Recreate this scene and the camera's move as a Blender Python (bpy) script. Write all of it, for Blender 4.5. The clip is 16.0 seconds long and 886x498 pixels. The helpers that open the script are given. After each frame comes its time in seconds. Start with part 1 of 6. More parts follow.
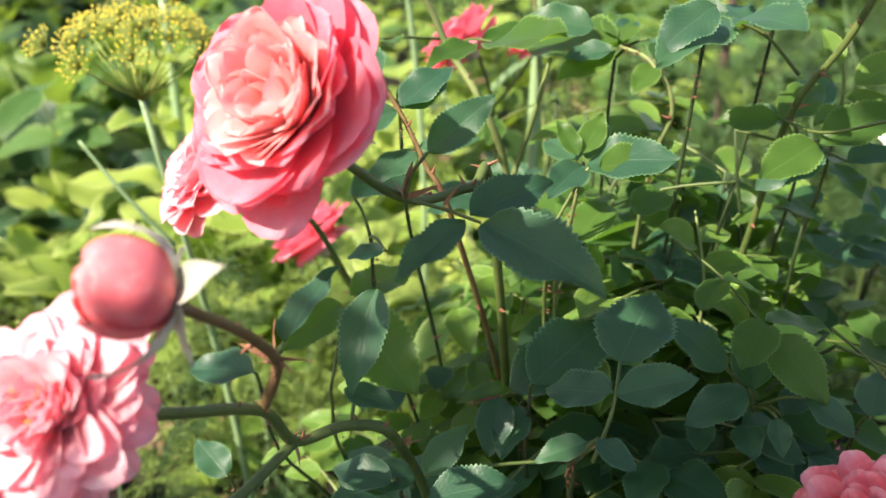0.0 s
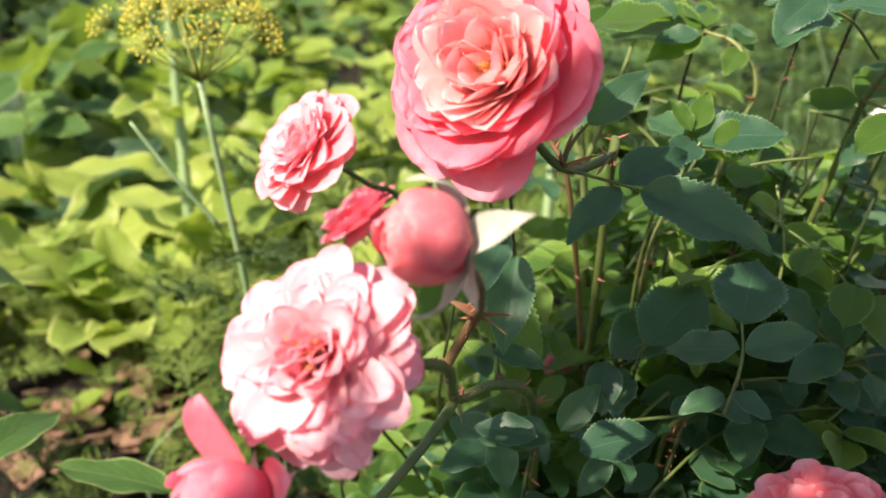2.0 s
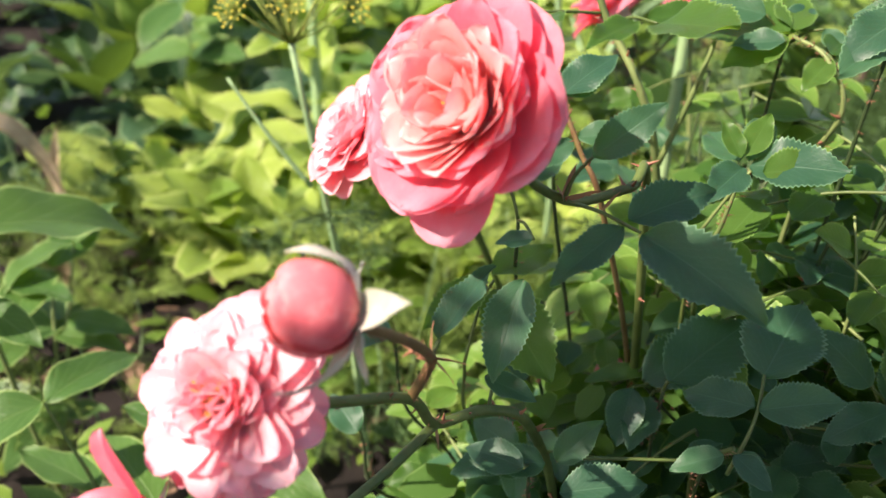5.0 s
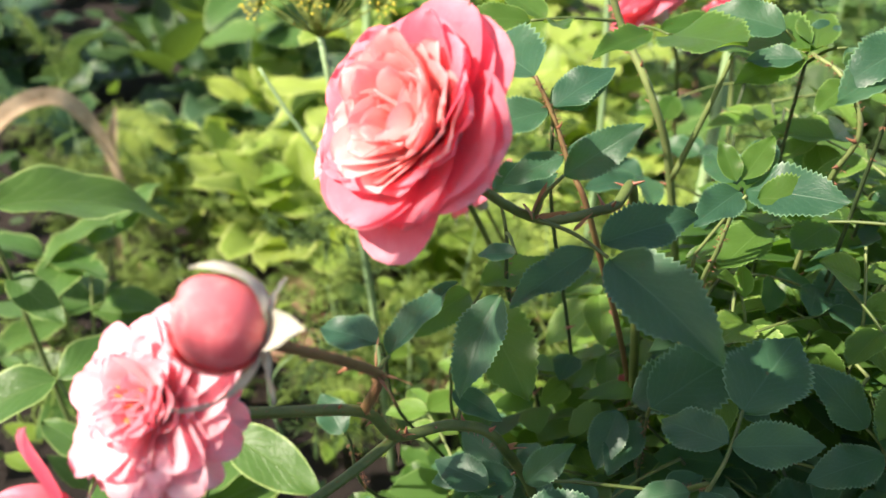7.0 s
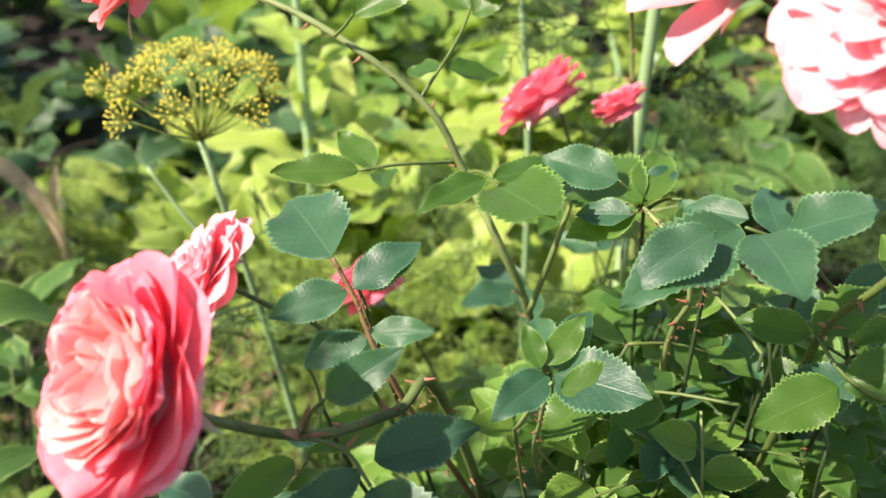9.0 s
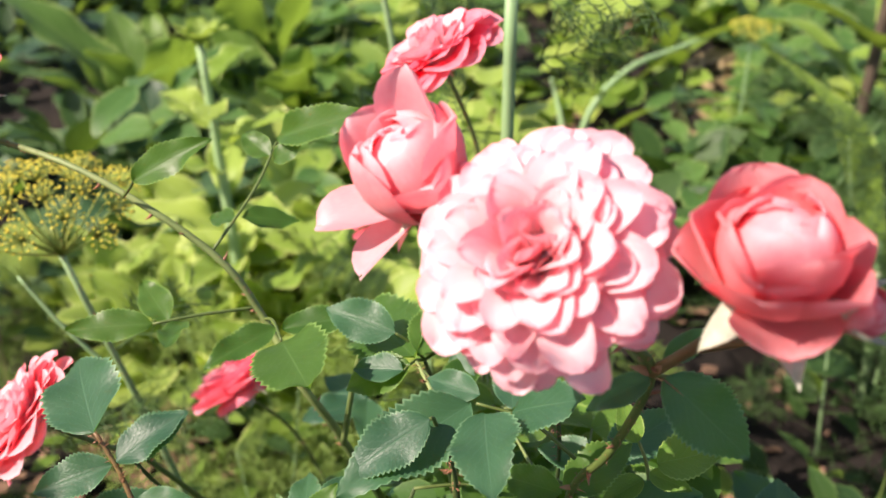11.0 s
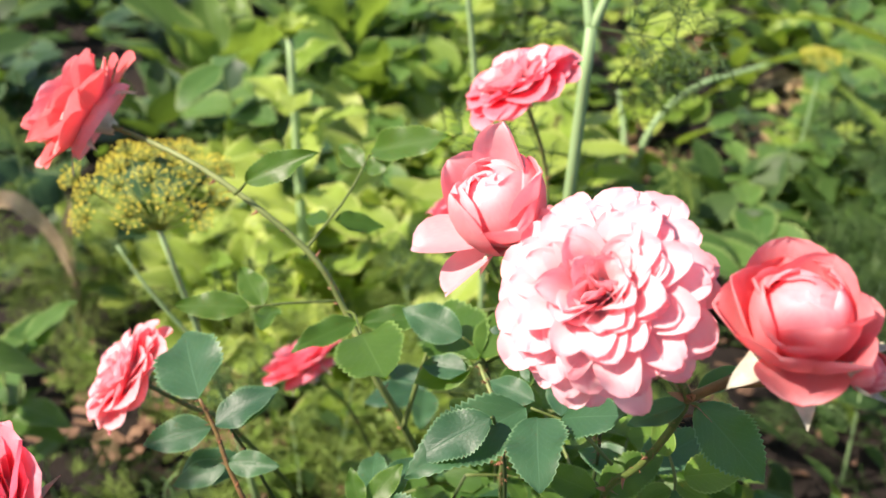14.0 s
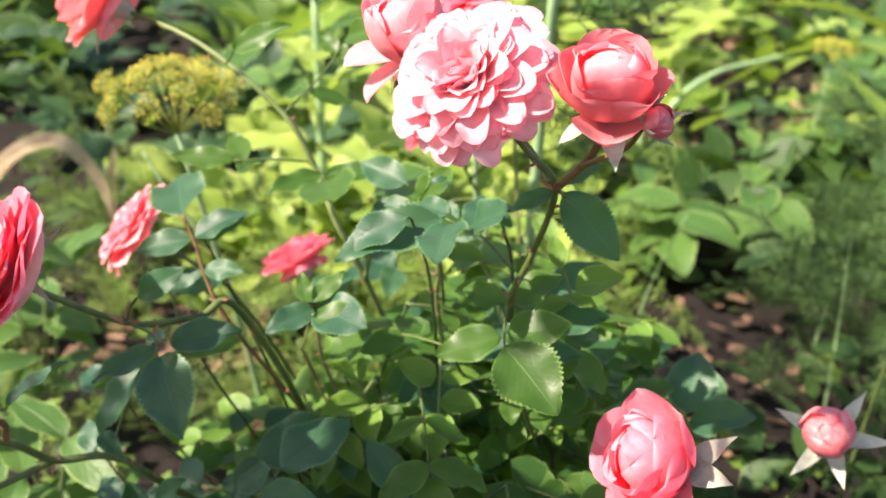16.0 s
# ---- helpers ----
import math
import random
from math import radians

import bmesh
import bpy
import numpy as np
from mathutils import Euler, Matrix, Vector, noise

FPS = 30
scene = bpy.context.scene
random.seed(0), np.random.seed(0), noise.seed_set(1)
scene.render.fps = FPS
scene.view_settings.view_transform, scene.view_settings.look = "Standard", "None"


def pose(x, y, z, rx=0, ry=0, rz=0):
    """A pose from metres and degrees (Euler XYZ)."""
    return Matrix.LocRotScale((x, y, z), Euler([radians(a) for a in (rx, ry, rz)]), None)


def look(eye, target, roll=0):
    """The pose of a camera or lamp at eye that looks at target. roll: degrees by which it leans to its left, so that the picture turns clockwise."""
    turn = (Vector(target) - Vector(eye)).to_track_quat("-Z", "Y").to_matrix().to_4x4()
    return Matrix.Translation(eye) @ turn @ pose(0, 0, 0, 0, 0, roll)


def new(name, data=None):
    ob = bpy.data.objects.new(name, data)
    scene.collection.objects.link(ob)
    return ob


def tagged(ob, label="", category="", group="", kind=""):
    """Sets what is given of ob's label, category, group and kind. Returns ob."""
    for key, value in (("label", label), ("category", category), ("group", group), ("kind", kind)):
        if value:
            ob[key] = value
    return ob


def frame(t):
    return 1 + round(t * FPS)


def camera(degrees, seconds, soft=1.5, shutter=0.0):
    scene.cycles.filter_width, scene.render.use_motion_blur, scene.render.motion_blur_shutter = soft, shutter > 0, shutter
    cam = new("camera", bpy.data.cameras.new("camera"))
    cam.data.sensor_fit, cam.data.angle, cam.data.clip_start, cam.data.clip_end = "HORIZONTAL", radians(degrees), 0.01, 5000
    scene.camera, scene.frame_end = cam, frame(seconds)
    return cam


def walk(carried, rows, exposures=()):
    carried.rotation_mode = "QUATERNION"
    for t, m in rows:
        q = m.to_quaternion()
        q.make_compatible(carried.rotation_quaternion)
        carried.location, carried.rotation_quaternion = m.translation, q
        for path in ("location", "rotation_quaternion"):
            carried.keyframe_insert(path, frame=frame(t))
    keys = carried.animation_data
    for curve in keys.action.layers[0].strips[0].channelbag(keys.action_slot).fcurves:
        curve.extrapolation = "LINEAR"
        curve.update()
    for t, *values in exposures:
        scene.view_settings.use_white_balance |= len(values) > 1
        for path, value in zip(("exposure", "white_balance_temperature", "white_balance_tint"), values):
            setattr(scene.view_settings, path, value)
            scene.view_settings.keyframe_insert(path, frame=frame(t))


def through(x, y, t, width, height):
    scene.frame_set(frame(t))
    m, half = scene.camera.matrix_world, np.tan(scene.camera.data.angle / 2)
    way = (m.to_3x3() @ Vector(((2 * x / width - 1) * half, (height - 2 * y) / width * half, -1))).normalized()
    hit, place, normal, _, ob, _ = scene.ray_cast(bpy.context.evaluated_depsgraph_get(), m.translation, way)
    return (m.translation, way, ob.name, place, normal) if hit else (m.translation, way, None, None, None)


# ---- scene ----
cam = camera(50.9, 16.0, 1.5)
cam.data.dof.use_dof = True
cam.data.dof.focus_distance = 0.33
cam.data.dof.aperture_fstop = 11.5
METRES, EYE, TILT, LEAN, TURN = 0.7, 0.55, -24.0, 0.0, 0.0
ROWS = [
    (0.0, 0.0, 0.0, 0.0, 0.0, 0.0, -0.0),
    (0.5, -0.0459, -0.0168, 0.0074, -0.85, -0.74, 0.09),
    (1.0, -0.0681, -0.0447, -0.004, -2.41, -0.46, -0.17),
    (1.5, -0.0993, -0.0444, -0.0073, -3.75, -0.26, -0.0),
    (2.0, -0.1171, -0.0211, -0.0144, -4.79, -0.27, 0.35),
    (2.5, -0.1123, -0.0087, 0.0039, -5.21, -0.8, 0.72),
    (3.0, -0.095, -0.0015, 0.0042, -5.32, -1.2, 1.17),
    (3.5, -0.1063, -0.0115, 0.0124, -5.03, -1.19, 1.28),
    (4.0, -0.0935, -0.0274, 0.0164, -1.63, -1.59, 0.17),
    (4.5, -0.0559, -0.0143, 0.0286, 3.02, -4.56, -2.39),
    (7.0, 0.0226, 0.0163, 0.0545, 11.69, -6.79, -7.19),
    (7.5, 0.0362, 0.0262, 0.072, 12.07, -7.31, -7.09),
    (8.0, 0.0438, 0.0267, 0.1068, 12.31, -7.63, -6.72),
    (8.5, 0.0748, 0.0544, 0.1384, 12.61, -7.76, -6.24),
    (9.0, 0.1127, 0.0699, 0.1648, 12.65, -7.83, -5.76),
    (9.5, 0.1495, 0.0702, 0.1931, 12.49, -7.72, -5.29),
    (10.0, 0.1816, 0.0855, 0.2152, 12.39, -7.59, -4.66),
    (12.5, 0.2616, 0.0777, 0.3046, 12.88, -6.96, -4.07),
    (13.0, 0.2412, 0.0672, 0.2893, 13.89, -7.21, -6.23),
    (13.5, 0.2339, 0.0384, 0.2935, 15.15, -7.97, -8.02),
    (14.0, 0.2293, 0.0224, 0.2856, 16.35, -8.6, -9.15),
    (14.5, 0.2474, 0.0032, 0.2648, 17.46, -9.05, -10.16),
    (15.0, 0.2799, -0.019, 0.2336, 18.63, -8.95, -11.08),
    (15.5, 0.3173, -0.0435, 0.217, 19.6, -8.8, -11.16),
    (16.0, 0.3626, -0.0707, 0.1918, 20.06, -7.61, -10.73),
]
walk(cam, [(t, pose(0, 0, EYE, TILT, LEAN, TURN) @ pose(METRES * x, METRES * y, METRES * z, 90 + pitch, roll, yaw)) for t, x, y, z, yaw, pitch, roll in ROWS],
     [(0.0, 1.38, 7170, 20.0), (0.6, 1.20, 7320, 23.0), (1.0, 1.18, 7370, 24.0), (2.0, 1.12, 7420, 25.0), (3.8, 1.12, 7370, 24.0), (4.6, 1.18, 7270, 23.0), (7.0, 1.35, 7170, 20.0), (9.0, 1.33, 7170, 20.0), (10.2, 1.05, 7220, 23.0), (12.3, 1.00, 7220, 22.0), (14.0, 1.13, 7270, 22.0), (16.0, 1.48, 7270, 20.0)])

# ---- world and sun ----
TO_SUN = Vector((-0.54, -0.42, 0.73)).normalized()
world = bpy.data.worlds.new("sky")
scene.world = world
world.use_nodes = True
wn = world.node_tree
sky = wn.nodes.new("ShaderNodeTexSky")
sky.sky_type = "NISHITA"
sky.sun_disc = False
sky.sun_elevation = math.asin(TO_SUN.z)
sky.sun_rotation = math.atan2(TO_SUN.x, TO_SUN.y)
wn.links.new(sky.outputs[0], wn.nodes["Background"].inputs[0])
wn.nodes["Background"].inputs[1].default_value = 0.106
sun = new("sun", bpy.data.lights.new("sun", "SUN"))
sun.data.energy = 4.9
sun.data.angle = radians(0.6)
sun.data.color = (1.0, 0.95, 0.86)
sun.matrix_world = look((0, 0, 5), Vector((0, 0, 5)) - TO_SUN)


# ---- materials ----
def node_material(name):
    m = bpy.data.materials.new(name)
    m.use_nodes = True
    nt = m.node_tree
    nt.nodes.clear()
    return m, nt


def add(nt, kind, **values):
    n = nt.nodes.new(kind)
    for k, v in values.items():
        n.inputs[k].default_value = v
    return n


def ramp(nt, fac, stops):
    r = nt.nodes.new("ShaderNodeValToRGB")
    e = r.color_ramp.elements
    while len(e) < len(stops):
        e.new(0.5)
    for el, (p, c) in zip(e, stops):
        el.position, el.color = p, (*c, 1)
    nt.links.new(fac, r.inputs[0])
    return r.outputs[0]


def math_node(nt, op, a, b=None):
    n = nt.nodes.new("ShaderNodeMath")
    n.operation = op
    for i, v in enumerate((a, b)):
        if v is None:
            continue
        if isinstance(v, (int, float)):
            n.inputs[i].default_value = v
        else:
            nt.links.new(v, n.inputs[i])
    return n.outputs[0]


def mix_colour(nt, fac, a, b, blend="MIX"):
    n = nt.nodes.new("ShaderNodeMix")
    n.data_type = "RGBA"
    n.blend_type = blend
    for i, v in ((0, fac), (6, a), (7, b)):
        if isinstance(v, (int, float)):
            n.inputs[i].default_value = v
        elif isinstance(v, tuple):
            n.inputs[i].default_value = (*v, 1)
        else:
            nt.links.new(v, n.inputs[i])
    return n.outputs[2]


def finish(nt, colour, rough, bump=None, bump_strength=0.3, bump_distance=0.001, translucent=0.0, through_colour=None, coat=0.0, sheen=0.0, spec=0.35):
    out = nt.nodes.new("ShaderNodeOutputMaterial")
    p = add(nt, "ShaderNodeBsdfPrincipled", Roughness=rough if isinstance(rough, (int, float)) else 0.5)
    p.inputs["Specular IOR Level"].default_value = spec
    p.inputs["Coat Weight"].default_value = coat
    p.inputs["Sheen Weight"].default_value = sheen
    if not isinstance(rough, (int, float)):
        nt.links.new(rough, p.inputs["Roughness"])
    nt.links.new(colour, p.inputs["Base Color"])
    last = p.outputs[0]
    normal = None
    if bump is not None:
        b = add(nt, "ShaderNodeBump", Strength=bump_strength, Distance=bump_distance)
        nt.links.new(bump, b.inputs["Height"])
        normal = b.outputs[0]
        nt.links.new(normal, p.inputs["Normal"])
    if translucent:
        tr = nt.nodes.new("ShaderNodeBsdfTranslucent")
        nt.links.new(through_colour or colour, tr.inputs[0])
        mx = nt.nodes.new("ShaderNodeMixShader")
        mx.inputs[0].default_value = translucent
        nt.links.new(last, mx.inputs[1])
        nt.links.new(tr.outputs[0], mx.inputs[2])
        last = mx.outputs[0]
    nt.links.new(last, out.inputs[0])


def noise_tex(nt, scale, detail=4.0, rough=0.6, coord="Object", stretch=None):
    tc = nt.nodes.new("ShaderNodeTexCoord")
    src = tc.outputs[coord]
    if stretch:
        mp = nt.nodes.new("ShaderNodeMapping")
        mp.inputs["Scale"].default_value = stretch
        nt.links.new(src, mp.inputs[0])
        src = mp.outputs[0]
    n = add(nt, "ShaderNodeTexNoise", Scale=scale, Detail=detail, Roughness=rough)
    nt.links.new(src, n.inputs["Vector"])
    return n.outputs[0]


def petal_material(name, base, body, rim, through, translucent=0.45, mottle=1.6):
    """A petal: its claw, its blade and its rim, with fine lengthwise veins. UV: u across, v along."""
    m, nt = node_material(name)
    uv = nt.nodes.new("ShaderNodeUVMap")
    sep = nt.nodes.new("ShaderNodeSeparateXYZ")
    nt.links.new(uv.outputs[0], sep.inputs[0])
    info = nt.nodes.new("ShaderNodeObjectInfo")
    patch = noise_tex(nt, 90.0, 3.0)
    v = math_node(nt, "ADD", sep.outputs[1], math_node(nt, "MULTIPLY", math_node(nt, "SUBTRACT", patch, 0.5), 0.35))
    edge = math_node(nt, "POWER", math_node(nt, "ABSOLUTE", math_node(nt, "SUBTRACT", math_node(nt, "MULTIPLY", sep.outputs[0], 2.0), 1.0)), 7.0)
    v = math_node(nt, "MAXIMUM", v, math_node(nt, "MULTIPLY", edge, sep.outputs[1]))
    c = ramp(nt, v, [(0.0, base), (0.32, body), (0.86, body), (1.0, rim)])
    tint = math_node(nt, "MULTIPLY", info.outputs["Random"], 0.35)
    c = mix_colour(nt, tint, c, rim)
    fine = noise_tex(nt, 14.0, 2.0, 0.5, "UV", (9.0, 0.8, 1.0))
    c = mix_colour(nt, 0.24, c, fine, "OVERLAY")
    c = mix_colour(nt, math_node(nt, "MULTIPLY", math_node(nt, "MAXIMUM", math_node(nt, "SUBTRACT", noise_tex(nt, 210.0, 4.0), 0.5), 0.0), mottle), c, rim)
    t = mix_colour(nt, 0.85, c, through)
    finish(nt, c, 0.55, fine, 0.25, 0.0008, translucent, t, sheen=0.15, spec=0.3)
    return m


def blade_material(name, dark, light, rib, rough, translucent, through, veins=9.0, relief=0.5, island=False, coat=0.0, spec=0.26):
    """A leaf blade with a pale midrib and slanting side veins. UV: u across (0.5 the midrib), v along."""
    m, nt = node_material(name)
    uv = nt.nodes.new("ShaderNodeUVMap")
    sep = nt.nodes.new("ShaderNodeSeparateXYZ")
    nt.links.new(uv.outputs[0], sep.inputs[0])
    side = math_node(nt, "ABSOLUTE", math_node(nt, "SUBTRACT", sep.outputs[0], 0.5))
    bend = noise_tex(nt, 5.0, 3.0, 0.6, "UV")
    slant = math_node(nt, "SUBTRACT", math_node(nt, "ADD", sep.outputs[1], math_node(nt, "MULTIPLY", bend, 0.16)), math_node(nt, "MULTIPLY", math_node(nt, "POWER", side, 0.8), 0.75))
    saw = math_node(nt, "PINGPONG", math_node(nt, "MULTIPLY", slant, veins), 0.5)
    vein = math_node(nt, "SUBTRACT", 1.0, math_node(nt, "MINIMUM", math_node(nt, "MULTIPLY", saw, 7.0), 1.0))
    mid = math_node(nt, "SUBTRACT", 1.0, math_node(nt, "MINIMUM", math_node(nt, "MULTIPLY", side, 44.0), 1.0))
    lines = math_node(nt, "MAXIMUM", math_node(nt, "MULTIPLY", vein, 0.36), mid)
    cells = add(nt, "ShaderNodeTexVoronoi", Scale=24.0)
    nt.links.new(uv.outputs[0], cells.inputs["Vector"])
    if island:
        rnd = nt.nodes.new("ShaderNodeNewGeometry").outputs["Random Per Island"]
    else:
        rnd = nt.nodes.new("ShaderNodeObjectInfo").outputs["Random"]
    patch = noise_tex(nt, 45.0, 4.0)
    c = mix_colour(nt, math_node(nt, "ADD", math_node(nt, "MULTIPLY", rnd, 0.75), math_node(nt, "MULTIPLY", math_node(nt, "SUBTRACT", patch, 0.4), 0.6)), dark, light)
    c = mix_colour(nt, math_node(nt, "MULTIPLY", lines, 0.45), c, rib)
    edge = math_node(nt, "MINIMUM", math_node(nt, "MAXIMUM", math_node(nt, "MULTIPLY", math_node(nt, "SUBTRACT", side, 0.455), 26.0), 0.0), 0.8)
    c = mix_colour(nt, edge, c, (min(1, rib[0] * 1.7), min(1, rib[1] * 1.5), rib[2] * 1.4))
    height = math_node(nt, "SUBTRACT", math_node(nt, "MULTIPLY", cells.outputs[0], 0.22), math_node(nt, "MULTIPLY", math_node(nt, "MAXIMUM", math_node(nt, "MULTIPLY", vein, 0.22), mid), 0.7))
    t = mix_colour(nt, 0.8, c, through)
    wear = math_node(nt, "ADD", rough, math_node(nt, "MULTIPLY", math_node(nt, "SUBTRACT", patch, 0.5), 0.25))
    finish(nt, c, wear, height, relief, 0.0012, translucent, t, coat, spec=spec)
    return m


def plain_material(name, a, b, scale, rough, relief=0.4, distance=0.001, translucent=0.0, stretch=None, island=False):
    m, nt = node_material(name)
    n = noise_tex(nt, scale, 5.0, 0.65, "Object", stretch)
    c = ramp(nt, n, [(0.3, a), (0.7, b)])
    if island:
        g = nt.nodes.new("ShaderNodeNewGeometry")
        c = mix_colour(nt, math_node(nt, "MULTIPLY", g.outputs["Random Per Island"], 0.5), c, b)
    finish(nt, c, rough, n, relief, distance, translucent)
    return m


CORAL = petal_material("coral_petal", (0.95, 0.42, 0.42), (0.93, 0.225, 0.300), (0.96, 0.46, 0.54), (0.99, 0.14, 0.21), 0.54)
PALE = petal_material("pale_petal", (0.95, 0.34, 0.38), (0.97, 0.75, 0.77), (0.95, 0.52, 0.58), (0.99, 0.22, 0.28), 0.46, 0.7)
PEACH = petal_material("peach_petal", (0.96, 0.54, 0.45), (0.97, 0.60, 0.58), (0.97, 0.81, 0.79), (1.0, 0.44, 0.42), 0.55)
SALMON = petal_material("salmon_petal", (0.95, 0.44, 0.42), (0.94, 0.255, 0.275), (0.96, 0.42, 0.44), (0.99, 0.16, 0.17), 0.50)
DEEP = petal_material("deep_pink_petal", (0.92, 0.46, 0.46), (0.88, 0.235, 0.315), (0.93, 0.46, 0.53), (0.95, 0.16, 0.22))
DUSTY = petal_material("dusty_coral_petal", (0.93, 0.66, 0.54), (0.88, 0.29, 0.30), (0.92, 0.48, 0.46), (0.96, 0.17, 0.18), 0.46, 2.6)
ROSY = petal_material("rosy_petal", (0.95, 0.50, 0.48), (0.95, 0.40, 0.44), (0.96, 0.62, 0.66), (0.99, 0.20, 0.24), 0.5)
BUD_SKIN = petal_material("bud_petal", (0.90, 0.50, 0.46), (0.84, 0.165, 0.195), (0.93, 0.48, 0.48), (0.95, 0.11, 0.13), 0.4, 2.8)
ROSE_LEAF = blade_material("rose_leaf", (0.020, 0.075, 0.043), (0.046, 0.130, 0.055), (0.09, 0.20, 0.11), 0.44, 0.34, (0.15, 0.38, 0.03), 9.0, 0.24, spec=0.41)
# leaf mass in two tones: shade put into the dark green, sunlight into the fresh
ROSE_LEAF_MASS = blade_material("rose_leaf_shaded", (0.011, 0.049, 0.030), (0.031, 0.101, 0.042), (0.08, 0.16, 0.05), 0.45, 0.38, (0.18, 0.42, 0.03), 8.0, 0.15, True)
ROSE_LEAF_LIGHT = blade_material("rose_leaf_fresh_lit", (0.035, 0.105, 0.026), (0.085, 0.185, 0.040), (0.12, 0.22, 0.07), 0.45, 0.48, (0.32, 0.56, 0.045), 8.0, 0.15, True)
MID_LEAF = blade_material("fresh_rose_leaf", (0.030, 0.092, 0.017), (0.078, 0.165, 0.028), (0.13, 0.25, 0.07), 0.40, 0.44, (0.24, 0.46, 0.035), 9.0, 0.12, spec=0.32)
YOUNG_LEAF = blade_material("young_rose_leaf", (0.075, 0.175, 0.028), (0.13, 0.24, 0.04), (0.22, 0.34, 0.10), 0.35, 0.3, (0.30, 0.50, 0.05), 8.0, 0.5)
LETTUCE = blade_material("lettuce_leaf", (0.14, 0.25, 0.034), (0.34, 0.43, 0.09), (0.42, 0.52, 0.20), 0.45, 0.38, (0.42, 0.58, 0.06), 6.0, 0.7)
# darker lettuce green with shade worked into it, for the tall leaves
SHADED_LETTUCE = blade_material("shaded_lettuce_leaf", (0.045, 0.115, 0.024), (0.13, 0.225, 0.042), (0.26, 0.38, 0.12), 0.45, 0.35, (0.30, 0.48, 0.05), 6.0, 0.7)
BROAD = blade_material("broad_leaf", (0.038, 0.105, 0.025), (0.082, 0.170, 0.036), (0.22, 0.34, 0.12), 0.42, 0.3, (0.28, 0.48, 0.05), 7.0, 0.6)
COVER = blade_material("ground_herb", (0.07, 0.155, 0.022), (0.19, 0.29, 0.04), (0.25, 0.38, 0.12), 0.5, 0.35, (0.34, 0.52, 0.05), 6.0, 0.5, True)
# the ground herb again, darkened: the bed's shade is in the colour
SHADED_COVER = blade_material("shaded_herb", (0.015, 0.045, 0.014), (0.042, 0.095, 0.021), (0.12, 0.22, 0.07), 0.5, 0.3, (0.20, 0.36, 0.04), 6.0, 0.5, True)
CABBAGE = blade_material("cabbage_leaf", (0.015, 0.048, 0.020), (0.038, 0.090, 0.030), (0.12, 0.20, 0.10), 0.5, 0.15, (0.2, 0.36, 0.08), 6.0, 0.6)
MAIZE = blade_material("maize_leaf", (0.10, 0.19, 0.028), (0.20, 0.29, 0.045), (0.26, 0.36, 0.12), 0.42, 0.35, (0.38, 0.54, 0.05), 3.0, 0.4)
DARK_STALK = plain_material("brown_stalk", (0.045, 0.032, 0.022), (0.10, 0.075, 0.05), 30.0, 0.7)
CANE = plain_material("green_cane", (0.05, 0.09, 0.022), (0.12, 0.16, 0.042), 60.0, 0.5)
# green cane darkened for the inner bush, its shade mixed into the colour
SHADED_CANE = plain_material("shaded_green_cane", (0.022, 0.045, 0.016), (0.055, 0.085, 0.028), 60.0, 0.55)
OLD_CANE = plain_material("pale_green_cane", (0.10, 0.15, 0.045), (0.20, 0.25, 0.09), 40.0, 0.55)
RED_CANE = plain_material("reddish_cane", (0.13, 0.07, 0.035), (0.19, 0.14, 0.05), 60.0, 0.5)
BRACT = plain_material("reddish_bract", (0.30, 0.13, 0.07), (0.46, 0.27, 0.14), 120.0, 0.6, translucent=0.15)
THORN = plain_material("thorn", (0.20, 0.07, 0.045), (0.33, 0.16, 0.085), 200.0, 0.45)
SEPAL = plain_material("sepal", (0.34, 0.37, 0.27), (0.60, 0.59, 0.49), 150.0, 0.75, translucent=0.2)
DILL_GREEN = plain_material("dill_green", (0.026, 0.070, 0.018), (0.066, 0.132, 0.033), 40.0, 0.5, translucent=0.15, island=True)
UMBEL_RAY = plain_material("umbel_ray", (0.26, 0.34, 0.07), (0.44, 0.50, 0.13), 60.0, 0.55, translucent=0.3)
YOUNG_DILL = plain_material("young_dill", (0.13, 0.23, 0.045), (0.25, 0.37, 0.08), 40.0, 0.5, translucent=0.3, island=True)
DILL_STALK = plain_material("dill_stalk", (0.15, 0.27, 0.12), (0.27, 0.40, 0.19), 30.0, 0.5, stretch=(1, 1, 0.1))
DILL_YELLOW = plain_material("dill_flower", (0.66, 0.55, 0.03), (0.84, 0.75, 0.12), 90.0, 0.6, translucent=0.2, island=True)
STAMEN = plain_material("stamen", (0.38, 0.14, 0.03), (0.66, 0.33, 0.05), 300.0, 0.7)
DRY = plain_material("dry_leaf", (0.30, 0.22, 0.13), (0.55, 0.43, 0.28), 40.0, 0.8, 0.8, 0.003, 0.35)
CHIP = plain_material("wood_chip", (0.10, 0.055, 0.034), (0.24, 0.145, 0.09), 60.0, 0.85, 0.7, 0.002, island=True)
STRAW = plain_material("straw", (0.22, 0.155, 0.08), (0.34, 0.26, 0.14), 60.0, 0.7, island=True)
WHITE_PETAL = plain_material("white_petal", (0.74, 0.74, 0.70), (0.82, 0.82, 0.78), 50.0, 0.6, translucent=0.2)
ORANGE = plain_material("orange_disc", (0.70, 0.26, 0.01), (0.80, 0.40, 0.02), 400.0, 0.7)


